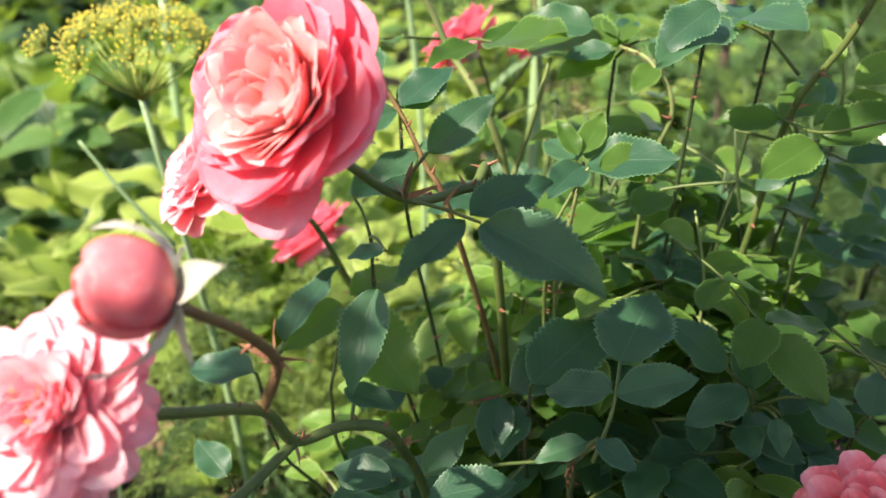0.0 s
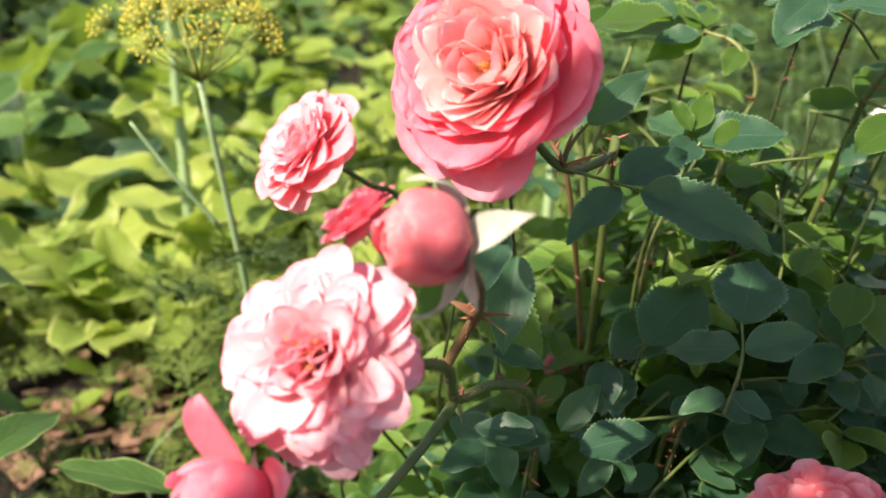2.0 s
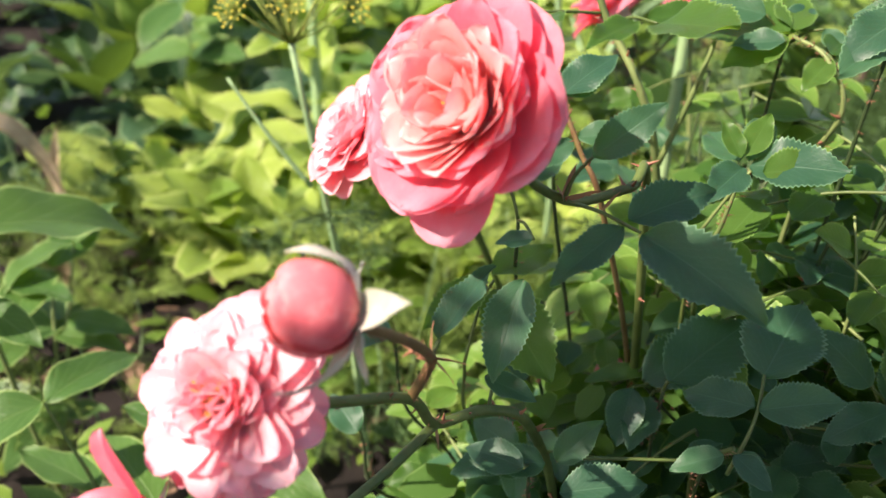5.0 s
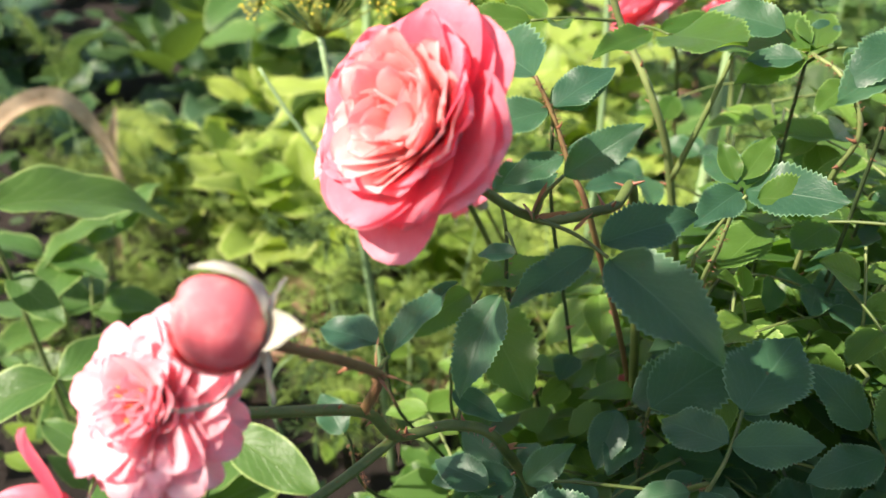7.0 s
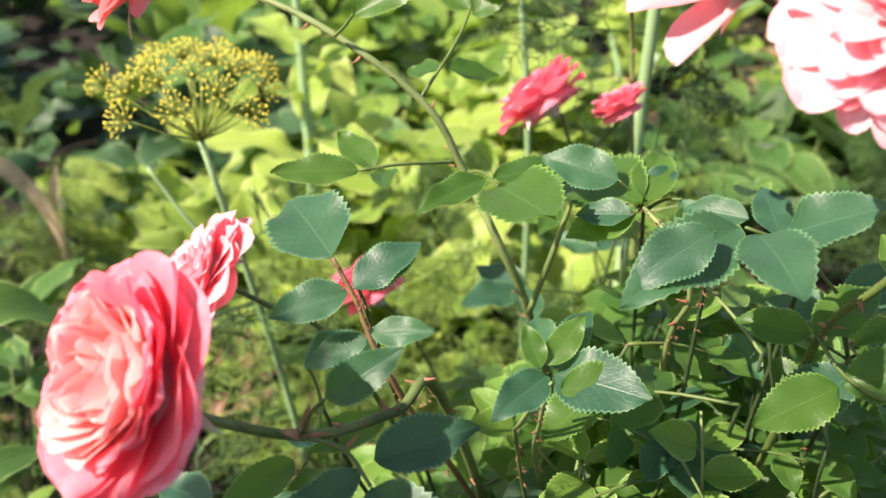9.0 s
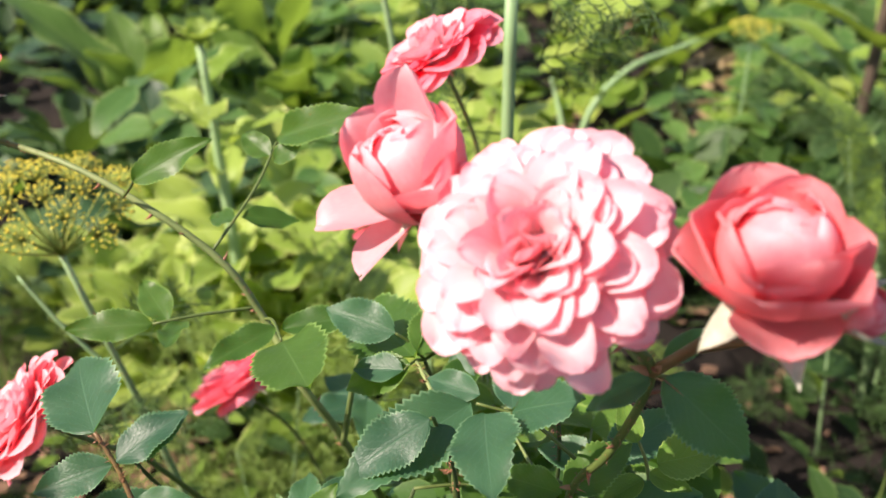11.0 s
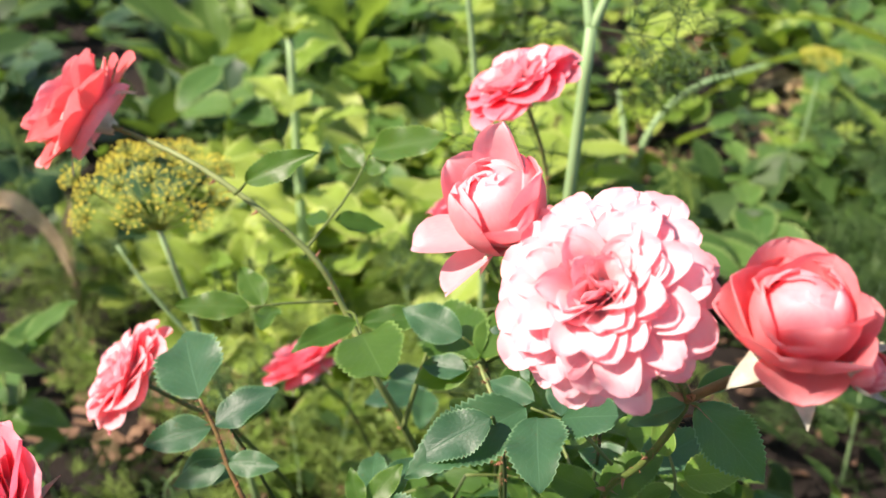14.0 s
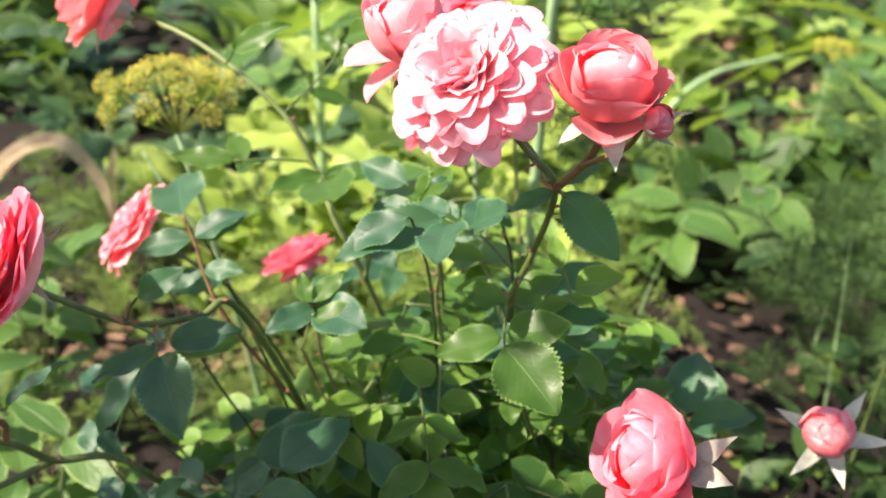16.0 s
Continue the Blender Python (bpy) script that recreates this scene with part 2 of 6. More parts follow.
def soil_material():
    m, nt = node_material("garden_soil")
    big = noise_tex(nt, 7.0, 6.0, 0.65)
    small = noise_tex(nt, 60.0, 8.0, 0.7)
    c = ramp(nt, big, [(0.3, (0.008, 0.0055, 0.004)), (0.55, (0.018, 0.0125, 0.009)), (0.75, (0.038, 0.027, 0.019))])
    c = mix_colour(nt, 0.5, c, small, "OVERLAY")
    h = math_node(nt, "ADD", math_node(nt, "MULTIPLY", big, 0.6), small)
    finish(nt, c, 0.92, h, 1.0, 0.012)
    return m


SOIL = soil_material()

# ---- building helpers ----
WORLD = {}


def mesh_of(name, verts, faces, mats, uvs=None, smooth=True, indices=None):
    me = bpy.data.meshes.new(name)
    me.from_pydata([tuple(v) for v in verts], [], faces)
    for m in mats if isinstance(mats, (list, tuple)) else [mats]:
        me.materials.append(m)
    if smooth:
        me.polygons.foreach_set("use_smooth", [True] * len(me.polygons))
    if indices:
        me.polygons.foreach_set("material_index", indices)
    if uvs is not None:
        layer = me.uv_layers.new(name="UVMap")
        idx = np.zeros(len(me.loops), dtype=np.int32)
        me.loops.foreach_get("vertex_index", idx)
        layer.data.foreach_set("uv", np.asarray(uvs, dtype=np.float32)[idx].ravel())
    me.update()
    return me


def thing(name, at, label, category, group="", kind=""):
    ob = new(name)
    ob.empty_display_size = 0.02
    ob.location = at
    WORLD[ob] = Matrix.Translation(at)
    return tagged(ob, label, category, group, kind)


def part(name, me, parent, m=None, label=""):
    """Links a mesh as one part under a thing or a part, at the world pose m."""
    ob = new(name, me)
    m = m or Matrix.Identity(4)
    ob.parent = parent
    ob.matrix_parent_inverse = WORLD[parent].inverted()
    ob.matrix_basis = m
    WORLD[ob] = m
    return tagged(ob, label)


def smooth_line(points, steps=6):
    """A rounded line through the points."""
    p = [Vector(q) for q in points]
    p = [p[0] * 2 - p[1], *p, p[-1] * 2 - p[-2]]
    out = []
    for i in range(1, len(p) - 2):
        a, b, c, d = p[i - 1:i + 3]
        for k in range(steps):
            t = k / steps
            out.append(0.5 * (2 * b + (c - a) * t + (2 * a - 5 * b + 4 * c - d) * t * t + (3 * b - 3 * c + d - a) * t ** 3))
    out.append(p[-2])
    return out


def tube_data(line, r0, r1, sides=8, verts=None, faces=None):
    """Adds a tapered tube along the line to verts and faces."""
    verts = [] if verts is None else verts
    faces = [] if faces is None else faces
    start = len(verts)
    up = Vector((0.3, 0.2, 1)).normalized()
    n = len(line)
    for i, q in enumerate(line):
        d = (line[min(i + 1, n - 1)] - line[max(i - 1, 0)]).normalized()
        a = d.cross(up)
        if a.length < 0.05:
            a = d.cross(Vector((1, 0, 0)))
        a.normalize()
        b = d.cross(a)
        r = r0 + (r1 - r0) * i / max(1, n - 1)
        for k in range(sides):
            w = 2 * math.pi * k / sides
            verts.append(q + (a * math.cos(w) + b * math.sin(w)) * r)
    for i in range(n - 1):
        for k in range(sides):
            k2 = (k + 1) % sides
            faces.append((start + i * sides + k, start + i * sides + k2, start + (i + 1) * sides + k2, start + (i + 1) * sides + k))
    faces.append(tuple(start + k for k in reversed(range(sides))))
    faces.append(tuple(start + (n - 1) * sides + k for k in range(sides)))
    return verts, faces


def tube(name, parent, points, r0, r1, material, sides=8, label="", steps=6):
    v, f = tube_data(smooth_line(points, steps), r0, r1, sides)
    return part(name, mesh_of(name, v, f, material), parent, None, label)


def frame_of(base, along, facing):
    """A pose at base with local y along, local z as near to facing as it goes."""
    y = Vector(along).normalized()
    x = y.cross(Vector(facing)).normalized()
    z = x.cross(y)
    m = Matrix((x, y, z)).transposed().to_4x4()
    m.translation = base
    return m


# ---- leaf blades ----
def blade_mesh(name, material, width, teeth, bite, fold, arch, rng, shape=0.75, rows=14, cols=6, wave=0.0, point=1.25):
    """A leaf of unit length along y, its face to +z: a toothed outline, folded at the midrib and arched."""
    verts, uvs, faces = [], [], []
    rows_n = max(rows, teeth * 2) if teeth else rows
    ph = rng.uniform(0, 6.28)
    for i in range(rows_n + 1):
        v = i / rows_n
        w = width * 0.5 * (math.sin(math.pi * min(1, v ** shape)) ** (1.0 / point)) if 0 < v < 1 else 0.0
        if teeth and 0 < i < rows_n:
            w *= 1 + (bite if i % 2 else -bite * 0.5)
        for j in range(cols + 1):
            u = j / cols * 2 - 1
            x = u * w
            tooth = bite * 0.35 if (teeth and i % 2 and abs(u) > 0.99) else 0.0
            z = fold * abs(x) - arch * v * v + 0.04 * math.sin(v * 9 + ph) * abs(u) * width
            z += wave * width * u * u * math.sin(v * 15 + ph * 2 + (1.5 if u > 0 else 0))
            verts.append((x, v + tooth * width * 0.5, z))
            uvs.append((0.5 + u * 0.5, v))
    for i in range(rows_n):
        for j in range(cols):
            a = i * (cols + 1) + j
            faces.append((a, a + 1, a + cols + 2, a + cols + 1))
    return mesh_of(name, verts, faces, material, uvs)


def blade_set(name, material, count, width, teeth, bite, fold, arch, seed, **more):
    rng = random.Random(seed)
    return [blade_mesh(name, material, width * rng.uniform(0.92, 1.08), teeth, bite, fold * rng.uniform(0.6, 1.5), arch * rng.uniform(0.3, 1.8), rng, **more) for _ in range(count)]


LEAFLETS = blade_set("leaflet", ROSE_LEAF, 7, 0.60, 19, 0.080, 0.20, 0.10, 1, cols=8, shape=0.80, point=1.18, wave=0.045)
LEAFLETS_YOUNG = blade_set("leaflet", YOUNG_LEAF, 4, 0.58, 13, 0.065, 0.30, 0.12, 2, cols=4, shape=0.80, point=1.25)
LEAFLETS_MID = blade_set("leaflet", MID_LEAF, 5, 0.60, 17, 0.078, 0.22, 0.10, 9, cols=6, shape=0.80, point=1.2, wave=0.045)
EYES = Vector((0.08, 0.02, 0.62))
pick = random.Random(11)


def leaflet(parent, base, tip, width=0.6, lean=0.0, kind=None, facing=None, label=""):
    """One serrated leaflet from base to tip, its face upward and outward. lean: degrees of roll."""
    base, tip = Vector(base), Vector(tip)
    if facing is None:
        facing = Vector((-0.1, -0.15, 0.8)) + (EYES - base).normalized() * 0.55
    m = frame_of(base, tip - base, facing) @ pose(0, 0, 0, 0, lean + pick.uniform(-8, 8), 0)
    size = (tip - base).length
    m = m @ Matrix.Diagonal((size * width / 0.6, size, size, 1))
    return part("leaflet", pick.choice(kind or LEAFLETS), parent, m, label)


def leaf(shoot, stalk, leaflets, material=None, kind=None, r=0.0006):
    """A compound leaf: its stalk through the points given, and its leaflets (base, tip[, width[, lean]])."""
    v, f = tube_data(smooth_line(stalk, 5), r * 1.3, r, 6)
    ob = part("leaf", mesh_of("leaf", v, f, material or CANE), shoot)
    for row in leaflets:
        leaflet(ob, *row, kind=kind)
    return ob


def wild_leaf(shoot, base, way, length, rng, count=5, kind=None, young=False):
    """A compound leaf of count leaflets that grows from base along way."""
    way = Vector(way).normalized()
    side = way.cross(Vector((0, 0, 1)))
    side = side.normalized() if side.length > 0.1 else Vector((1, 0, 0))
    base = Vector(base)
    stalk = [base, base + way * length * 0.5 + Vector((0, 0, 0.06 * length)), base + way * length]
    v, f = tube_data(smooth_line(stalk, 4), 0.0008, 0.0005, 5)
    ob = part("leaf", mesh_of("leaf", v, f, OLD_CANE if young else CANE), shoot)
    kinds = kind or (LEAFLETS_YOUNG if young else LEAFLETS)
    size = length * rng.uniform(0.50, 0.62)
    up = Vector((rng.uniform(-0.35, 0.35), rng.uniform(-0.5, 0.15), 1))
    leaflet(ob, stalk[2], stalk[2] + (way + Vector((0, 0, rng.uniform(-0.5, 0.1)))).normalized() * size, rng.uniform(0.55, 0.68), 0, kinds, up)
    for k in range((count - 1) // 2):
        t = 0.93 - 0.42 * k
        at = stalk[0].lerp(stalk[2], t) + Vector((0, 0, 0.05 * length))
        for s in (-1, 1):
            d = (way * rng.uniform(0.35, 0.7) + side * s + Vector((0, 0, rng.uniform(-0.45, 0.15)))).normalized()
            leaflet(ob, at, at + d * size * (0.92 - 0.16 * k), rng.uniform(0.55, 0.68), rng.uniform(-15, 15), kinds, up)
    return ob


def thorn_mesh():
    v, f = tube_data([Vector((0, 0, -0.0006)), Vector((0, 0.0002, 0.0012)), Vector((0, 0.0010, 0.0030)), Vector((0, 0.0022, 0.0050))], 0.0013, 0.0001, 6)
    for q in v[6:12]:
        q.x *= 0.75
    return mesh_of("thorn", v, f, THORN)


THORN_MESH = thorn_mesh()


def thorns(shoot, points, count, seed, size=1.0):
    rng = random.Random(seed)
    line = smooth_line(points, 8)
    for k in range(count):
        i = min(len(line) - 2, int((k + rng.uniform(0.2, 0.8)) / count * (len(line) - 1)))
        d = (line[i + 1] - line[i]).normalized()
        out = Vector((rng.uniform(-1, 1), rng.uniform(-1, 0.3), rng.uniform(-0.6, 1)))
        out = (out - d * out.dot(d)).normalized()
        m = frame_of(line[i] + out * 0.001, -d, out)
        part("thorn", THORN_MESH, shoot, m @ Matrix.Scale(size * rng.uniform(0.6, 1.0), 4))


# ---- blooms ----
def petal_mesh(material, length, width, a0, a1, cup, seed, ruffle=0.04, notch=0.03, rows=9, cols=8, point=0.0, bow=1.0, roll=26):
    """A petal that rises along +z and opens towards +x: its slope runs from a0 to a1 degrees off the axis; cup bends its sides in."""
    rng = random.Random(seed)
    ph = [rng.uniform(0, 6.28) for _ in range(4)]
    verts, uvs, faces = [], [], []
    mid = []
    r = z = 0.0
    steps = [1 - (1 - i / rows) ** 1.7 for i in range(rows + 1)]
    last = 0.0
    for v in steps:
        a = radians(a0 + (a1 - a0) * v ** bow + roll * max(0.0, (v - 0.72) / 0.28) ** 2)
        r += math.sin(a) * length * (v - last)
        z += math.cos(a) * length * (v - last)
        last = v
        mid.append((r, z, a))
    for i, v in enumerate(steps):
        half = width * 0.5 * (0.28 + 0.72 * math.sin(min(1.0, v / 0.72) * math.pi / 2) ** 1.2) * math.sqrt(max(0.0, 1 - max(0.0, (v - 0.64) / 0.36) ** 2.4))
        for j in range(cols + 1):
            u = j / cols * 2 - 1
            rr, zz, a = mid[i]
            drop = notch * (1 - min(1, abs(u) * 2.5)) - point * (1 - abs(u))
            s = 1 - drop * v ** 8
            rr, zz = rr * s, zz * s
            lift = cup * half * u * u + ruffle * width * v * v * (math.sin(u * 4.2 + ph[0]) + 0.6 * math.sin(u * 8.5 + ph[1] + v * 3)) * 0.5
            rr2 = rr - math.cos(a) * lift
            zz2 = zz + math.sin(a) * lift
            verts.append((rr2, u * half, zz2))
            uvs.append((0.5 + u * 0.5, v))
    for i in range(rows):
        for j in range(cols):
            b = i * (cols + 1) + j
            faces.append((b, b + 1, b + cols + 2, b + cols + 1))
    return mesh_of("petal", verts, faces, material, uvs)


def ball_petal(material, r, top, half, twist, seed, flare=0.0, rows=12, cols=10, whole=False):
    """A petal wrapped round a ball that stands on the calyx: from the foot up to the polar angle top, half degrees wide to each side."""
    rng = random.Random(seed)
    ph = rng.uniform(0, 6.28)
    verts, uvs, faces = [], [], []
    for i in range(rows + 1):
        v = 1 - (1 - i / rows) ** 1.5
        pol = radians(178 + (top - 178) * v)
        wide = half * (0.35 + 0.65 * math.sin(min(1, v / 0.6) * math.pi / 2)) * math.sqrt(max(0.0, 1 - max(0.0, (v - 0.55) / 0.45) ** 2.4))
        for j in range(cols + 1):
            u = j / cols * 2 - 1
            lon = radians(u * half) if whole else radians(u * wide + twist * v) / max(0.55, math.sin(pol)) ** 0.6
            rr = r if whole else r * (1 + 0.085 * u + 0.012 * math.sin(9 * v + 7 * u + 2 * ph) + flare * v ** 4 * (1 - 0.4 * abs(u)) + 0.02 * math.sin(5 * u + ph) * v)
            verts.append((rr * math.sin(pol) * math.cos(lon), rr * math.sin(pol) * math.sin(lon), r + rr * math.cos(pol)))
            uvs.append((0.5 + 0.5 * u, v))
    for i in range(rows):
        for j in range(cols):
            q = i * (cols + 1) + j
            faces.append((q, q + 1, q + cols + 2, q + cols + 1))
    return mesh_of("petal", verts, faces, material, uvs)


def heart_mesh(material, radius, top, seed):
    """The folded small petals that fill a full bloom: a low crumpled dome."""
    rng = random.Random(seed)
    off = Vector((rng.uniform(0, 50), rng.uniform(0, 50), 0))
    verts, uvs, faces = [], [], []
    for i in range(13):
        p = i / 12
        for j in range(36):
            w = 2 * math.pi * j / 36
            r = radius * math.sin(p * math.pi / 2) ** 0.9
            fold = 1 + 0.16 * noise.noise(Vector((math.cos(w) * 3, math.sin(w) * 3, p * 6)) + off) + 0.05 * math.sin(w * 11 + p * 9)
            verts.append((r * math.cos(w) * (0.9 + 0.1 * fold), r * math.sin(w) * (0.9 + 0.1 * fold), top * math.cos(p * math.pi / 2) ** 0.6 * fold))
            uvs.append((j / 36, 0.5 + 0.3 * p))
    for i in range(12):
        for j in range(36):
            faces.append((i * 36 + j, i * 36 + (j + 1) % 36, (i + 1) * 36 + (j + 1) % 36, (i + 1) * 36 + j))
    return mesh_of("heart", verts, faces, material, uvs)


def axis_pose(at, axis, spin=0.0):
    """A pose at the point with local z along the axis."""
    q = Vector(axis).normalized().to_track_quat("Z", "Y").to_matrix().to_4x4()
    return Matrix.Translation(at) @ q @ pose(0, 0, 0, 0, 0, spin)


def sepal_mesh(length, width, a0, a1, rows=12, cols=4, material=None, name="sepal"):
    """A lance-shaped sepal that leaves the calyx at a0 degrees off the axis and ends at a1, its tip drawn out."""
    verts, uvs, faces = [], [], []
    r = z = 0.0
    for i in range(rows + 1):
        v = i / rows
        a = radians(a0 + (a1 - a0) * v)
        half = width * 0.5 * (2.1 * (v + 0.02) ** 0.55 * (1 - v) ** 1.15 + 0.05 * (1 - v))
        for j in range(cols + 1):
            u = j / cols * 2 - 1
            lift = 0.35 * half * u * u + 0.03 * width * math.sin(v * 12 + u * 2)
            verts.append((r - math.cos(a) * lift, u * half, z + math.sin(a) * lift))
            uvs.append((0.5 + 0.5 * u, v))
        r += math.sin(a) * length / rows
        z += math.cos(a) * length / rows
    for i in range(rows):
        for j in range(cols):
            q = i * (cols + 1) + j
            faces.append((q, q + 1, q + cols + 2, q + cols + 1))
    return mesh_of(name, verts, faces, material or SEPAL, uvs)


def bloom(shoot, at, axis, size, rings, material, seed, sepals=(60, 150), spin=0.0, label="", stamens=False, sepal_size=0.9, sepal_width=0.34, inner=None, loose=(), sepal_ways=(), inner_from=0.42):
    """A rose bloom whose calyx stands at the point and whose face looks along the axis. rings, outermost first:
    (count, length, width, a0, a1, cup, height, jitter) in bloom radii and degrees; where jitter is below nought the
    petals wrap a ball: (count, radius, half width, top angle, twist, flare, height, jitter)."""
    rng = random.Random(seed)
    m = axis_pose(at, axis, spin)
    hip = []
    for k in range(7):
        t = k / 6
        hip.append(Vector((0, 0, (-0.16 + 0.26 * t) * size)))
    v, f = tube_data(hip, 0.09 * size, 0.20 * size, 10)
    head = part("bloom", mesh_of("bloom", v, f, SEPAL), shoot, m, label)
    turn = 0.0
    outer_material = material
    for n, (count, length, width, a0, a1, cup, height, jitter) in enumerate(rings):
        material = inner if inner and n >= len(rings) * inner_from else outer_material
        if jitter < 0:
            if n == len(rings) - 1:
                me = ball_petal(material, size * length * 0.97, 0.5, 180, 0, 1, 0.0, 14, 20, True)
                part("petal", me, head, m @ pose(0, 0, height * size + size * length * 0.03))
            for k in range(count):
                me = ball_petal(material, size * length, a0 + rng.uniform(-5, 5), width, a1, rng.random(), cup)
                part("petal", me, head, m @ pose(0, 0, height * size, 0, 0, turn + 360 * k / count + rng.uniform(jitter, -jitter)))
            turn += 60
            continue
        kinds = [petal_mesh(material, size * length * rng.uniform(0.93, 1.07), size * width * rng.uniform(0.9, 1.1), a0 + rng.uniform(-4, 4), a1 + rng.uniform(-9, 9), cup * rng.uniform(0.6, 1.4), rng.random(), rng.uniform(0.02, 0.06), rng.uniform(0.0, 0.07))
                 for _ in range(4 if count > 4 else 3)]
        turn += 137.5 / 2
        for k in range(count):
            way = turn + 360 * k / count + rng.uniform(-jitter, jitter)
            lean = 9 * math.sin(radians(3 * way) + seed) * max(0.0, n / len(rings) - 0.3) if len(rings) > 7 else 0.0
            q = pose(0, 0, height * size, 0, 0, way) @ pose(0, 0, 0, 0, lean, 0) @ pose(0, 0, 0, rng.uniform(-jitter, jitter) * 0.5, rng.uniform(-jitter, jitter) * 0.5, 0)
            q = q @ Matrix.Scale(rng.uniform(0.91, 1.06), 4)
            part("petal", rng.choice(kinds), head, m @ q)
    if len(rings) > 7:
        part("heart", heart_mesh(inner or outer_material, 0.62 * size, 0.24 * size, seed), head, m)
    for way, length, width, a0, a1, cup in loose:
        q = m.to_3x3().inverted() @ Vector(way)
        me = petal_mesh(outer_material, size * length, size * width, a0, a1, cup, rng.random(), 0.05, 0.05)
        part("petal", me, head, m @ pose(0, 0, 0.01 * size, 0, 0, math.degrees(math.atan2(q.y, q.x))))
    if sepals:
        for k in range(5):
            end = sepals[1 + k % (len(sepals) - 1)] + rng.uniform(-15, 10)
            me = sepal_mesh(size * sepal_size * rng.uniform(0.85, 1.1), size * sepal_width, sepals[0], end)
            part("sepal", me, head, m @ pose(0, 0, 0.02 * size, 0, 0, 72 * k + rng.uniform(-12, 12)))
    for way, length, a1, *a0 in sepal_ways:
        q = m.to_3x3().inverted() @ Vector(way)
        part("sepal", sepal_mesh(size * length, size * sepal_width, a0[0] if a0 else 98, a1), head, m @ pose(0, 0, -0.02 * size, 0, 0, math.degrees(math.atan2(q.y, q.x))))
    if stamens:
        v, f = [], []
        for k in range(26):
            a, b = rng.uniform(0, 6.28), rng.uniform(0.05, 0.45)
            tip = Vector((math.sin(b) * math.cos(a), math.sin(b) * math.sin(a), math.cos(b))) * size * rng.uniform(0.40, 0.56)
            tube_data([Vector((0, 0, 0.1 * size)), tip], 0.004 * size, 0.011 * size, 5, v, f)
        tagged(part("stamen_tuft", mesh_of("stamen_tuft", v, f, STAMEN), head, m, "orange stamens"), kind="stuff")
    return head


def bent_ring(count, r, z, tip, width, cup, jitter, height=0.02):
    """A ring of petals whose tips stand at radius r and height z and lean there tip degrees off the axis."""
    def end(a0):
        x = y = 0.0
        for i in range(40):
            v = (i + 0.5) / 40
            a = radians(a0 + (tip - a0) * v + 26 * max(0.0, (v - 0.72) / 0.28) ** 2)
            x += math.sin(a) / 40
            y += math.cos(a) / 40
        return x, y
    want = math.atan2(r, z - height)
    low, high = -150.0, 190.0
    for _ in range(40):
        mid = 0.5 * (low + high)
        low, high = (mid, high) if math.atan2(*end(mid)) < want else (low, mid)
    return (count, math.hypot(r, z - height) / math.hypot(*end(low)), width, low, tip, cup, height, jitter)


# count, r, z, tip, width, cup, jitter of each ring, outermost first
ROSETTE = [bent_ring(*row) for row in ((5, 1.00, 0.22, 84, 0.96, 0.16, 9), (6, 1.00, 0.34, 72, 0.92, 0.18, 9), (7, 0.97, 0.45, 60, 0.86, 0.20, 10), (8, 0.91, 0.54, 49, 0.76, 0.24, 12), (9, 0.84, 0.61, 40, 0.67, 0.26, 13),
           (10, 0.75, 0.66, 32, 0.59, 0.30, 14), (10, 0.65, 0.69, 25, 0.52, 0.34, 16), (10, 0.55, 0.70, 18, 0.47, 0.38, 18), (9, 0.45, 0.69, 12, 0.42, 0.42, 24), (8, 0.34, 0.67, 7, 0.38, 0.46, 30), (6, 0.22, 0.63, 2, 0.33, 0.5, 38))]
POMPON = [bent_ring(*row) for row in ((16, 1.03, -0.07, 112, 0.44, 0.20, 9), (16, 1.02, 0.05, 106, 0.43, 0.20, 12), (16, 0.98, 0.17, 97, 0.43, 0.24, 14), (16, 0.93, 0.27, 87, 0.42, 0.26, 16), (15, 0.86, 0.36, 76, 0.41, 0.30, 18), (14, 0.78, 0.43, 65, 0.40, 0.34, 20),
          (14, 0.69, 0.49, 62, 0.37, 0.28, 13), (13, 0.59, 0.53, 52, 0.36, 0.32, 16), (11, 0.49, 0.56, 41, 0.36, 0.38, 22), (10, 0.39, 0.57, 29, 0.35, 0.44, 30), (8, 0.28, 0.57, 16, 0.34, 0.5, 40), (6, 0.17, 0.54, 5, 0.31, 0.5, 48))]
SMALL = [bent_ring(*row) for row in ((9, 1.04, 0.00, 100, 0.78, 0.18, 9), (9, 0.98, 0.17, 90, 0.74, 0.20, 10), (9, 0.90, 0.30, 78, 0.66, 0.24, 10), (9, 0.80, 0.40, 64, 0.51, 0.3, 12), (9, 0.68, 0.47, 50, 0.46, 0.34, 14), (8, 0.55, 0.52, 37, 0.42, 0.38, 18), (7, 0.42, 0.54, 25, 0.38, 0.44, 24), (6, 0.29, 0.54, 13, 0.34, 0.5, 32), (5, 0.16, 0.52, 4, 0.30, 0.5, 40))]
HALF = [bent_ring(*row) for row in ((5, 1.00, 0.30, 74, 0.92, 0.26, 12), (6, 0.94, 0.48, 58, 0.84, 0.28, 12), (6, 0.84, 0.62, 44, 0.74, 0.30, 12), (7, 0.71, 0.70, 32, 0.62, 0.34, 14), (7, 0.57, 0.74, 22, 0.52, 0.38, 18), (6, 0.43, 0.76, 13, 0.44, 0.44, 22), (6, 0.29, 0.76, 6, 0.38, 0.5, 28), (4, 0.16, 0.74, 0, 0.32, 0.5, 36))]
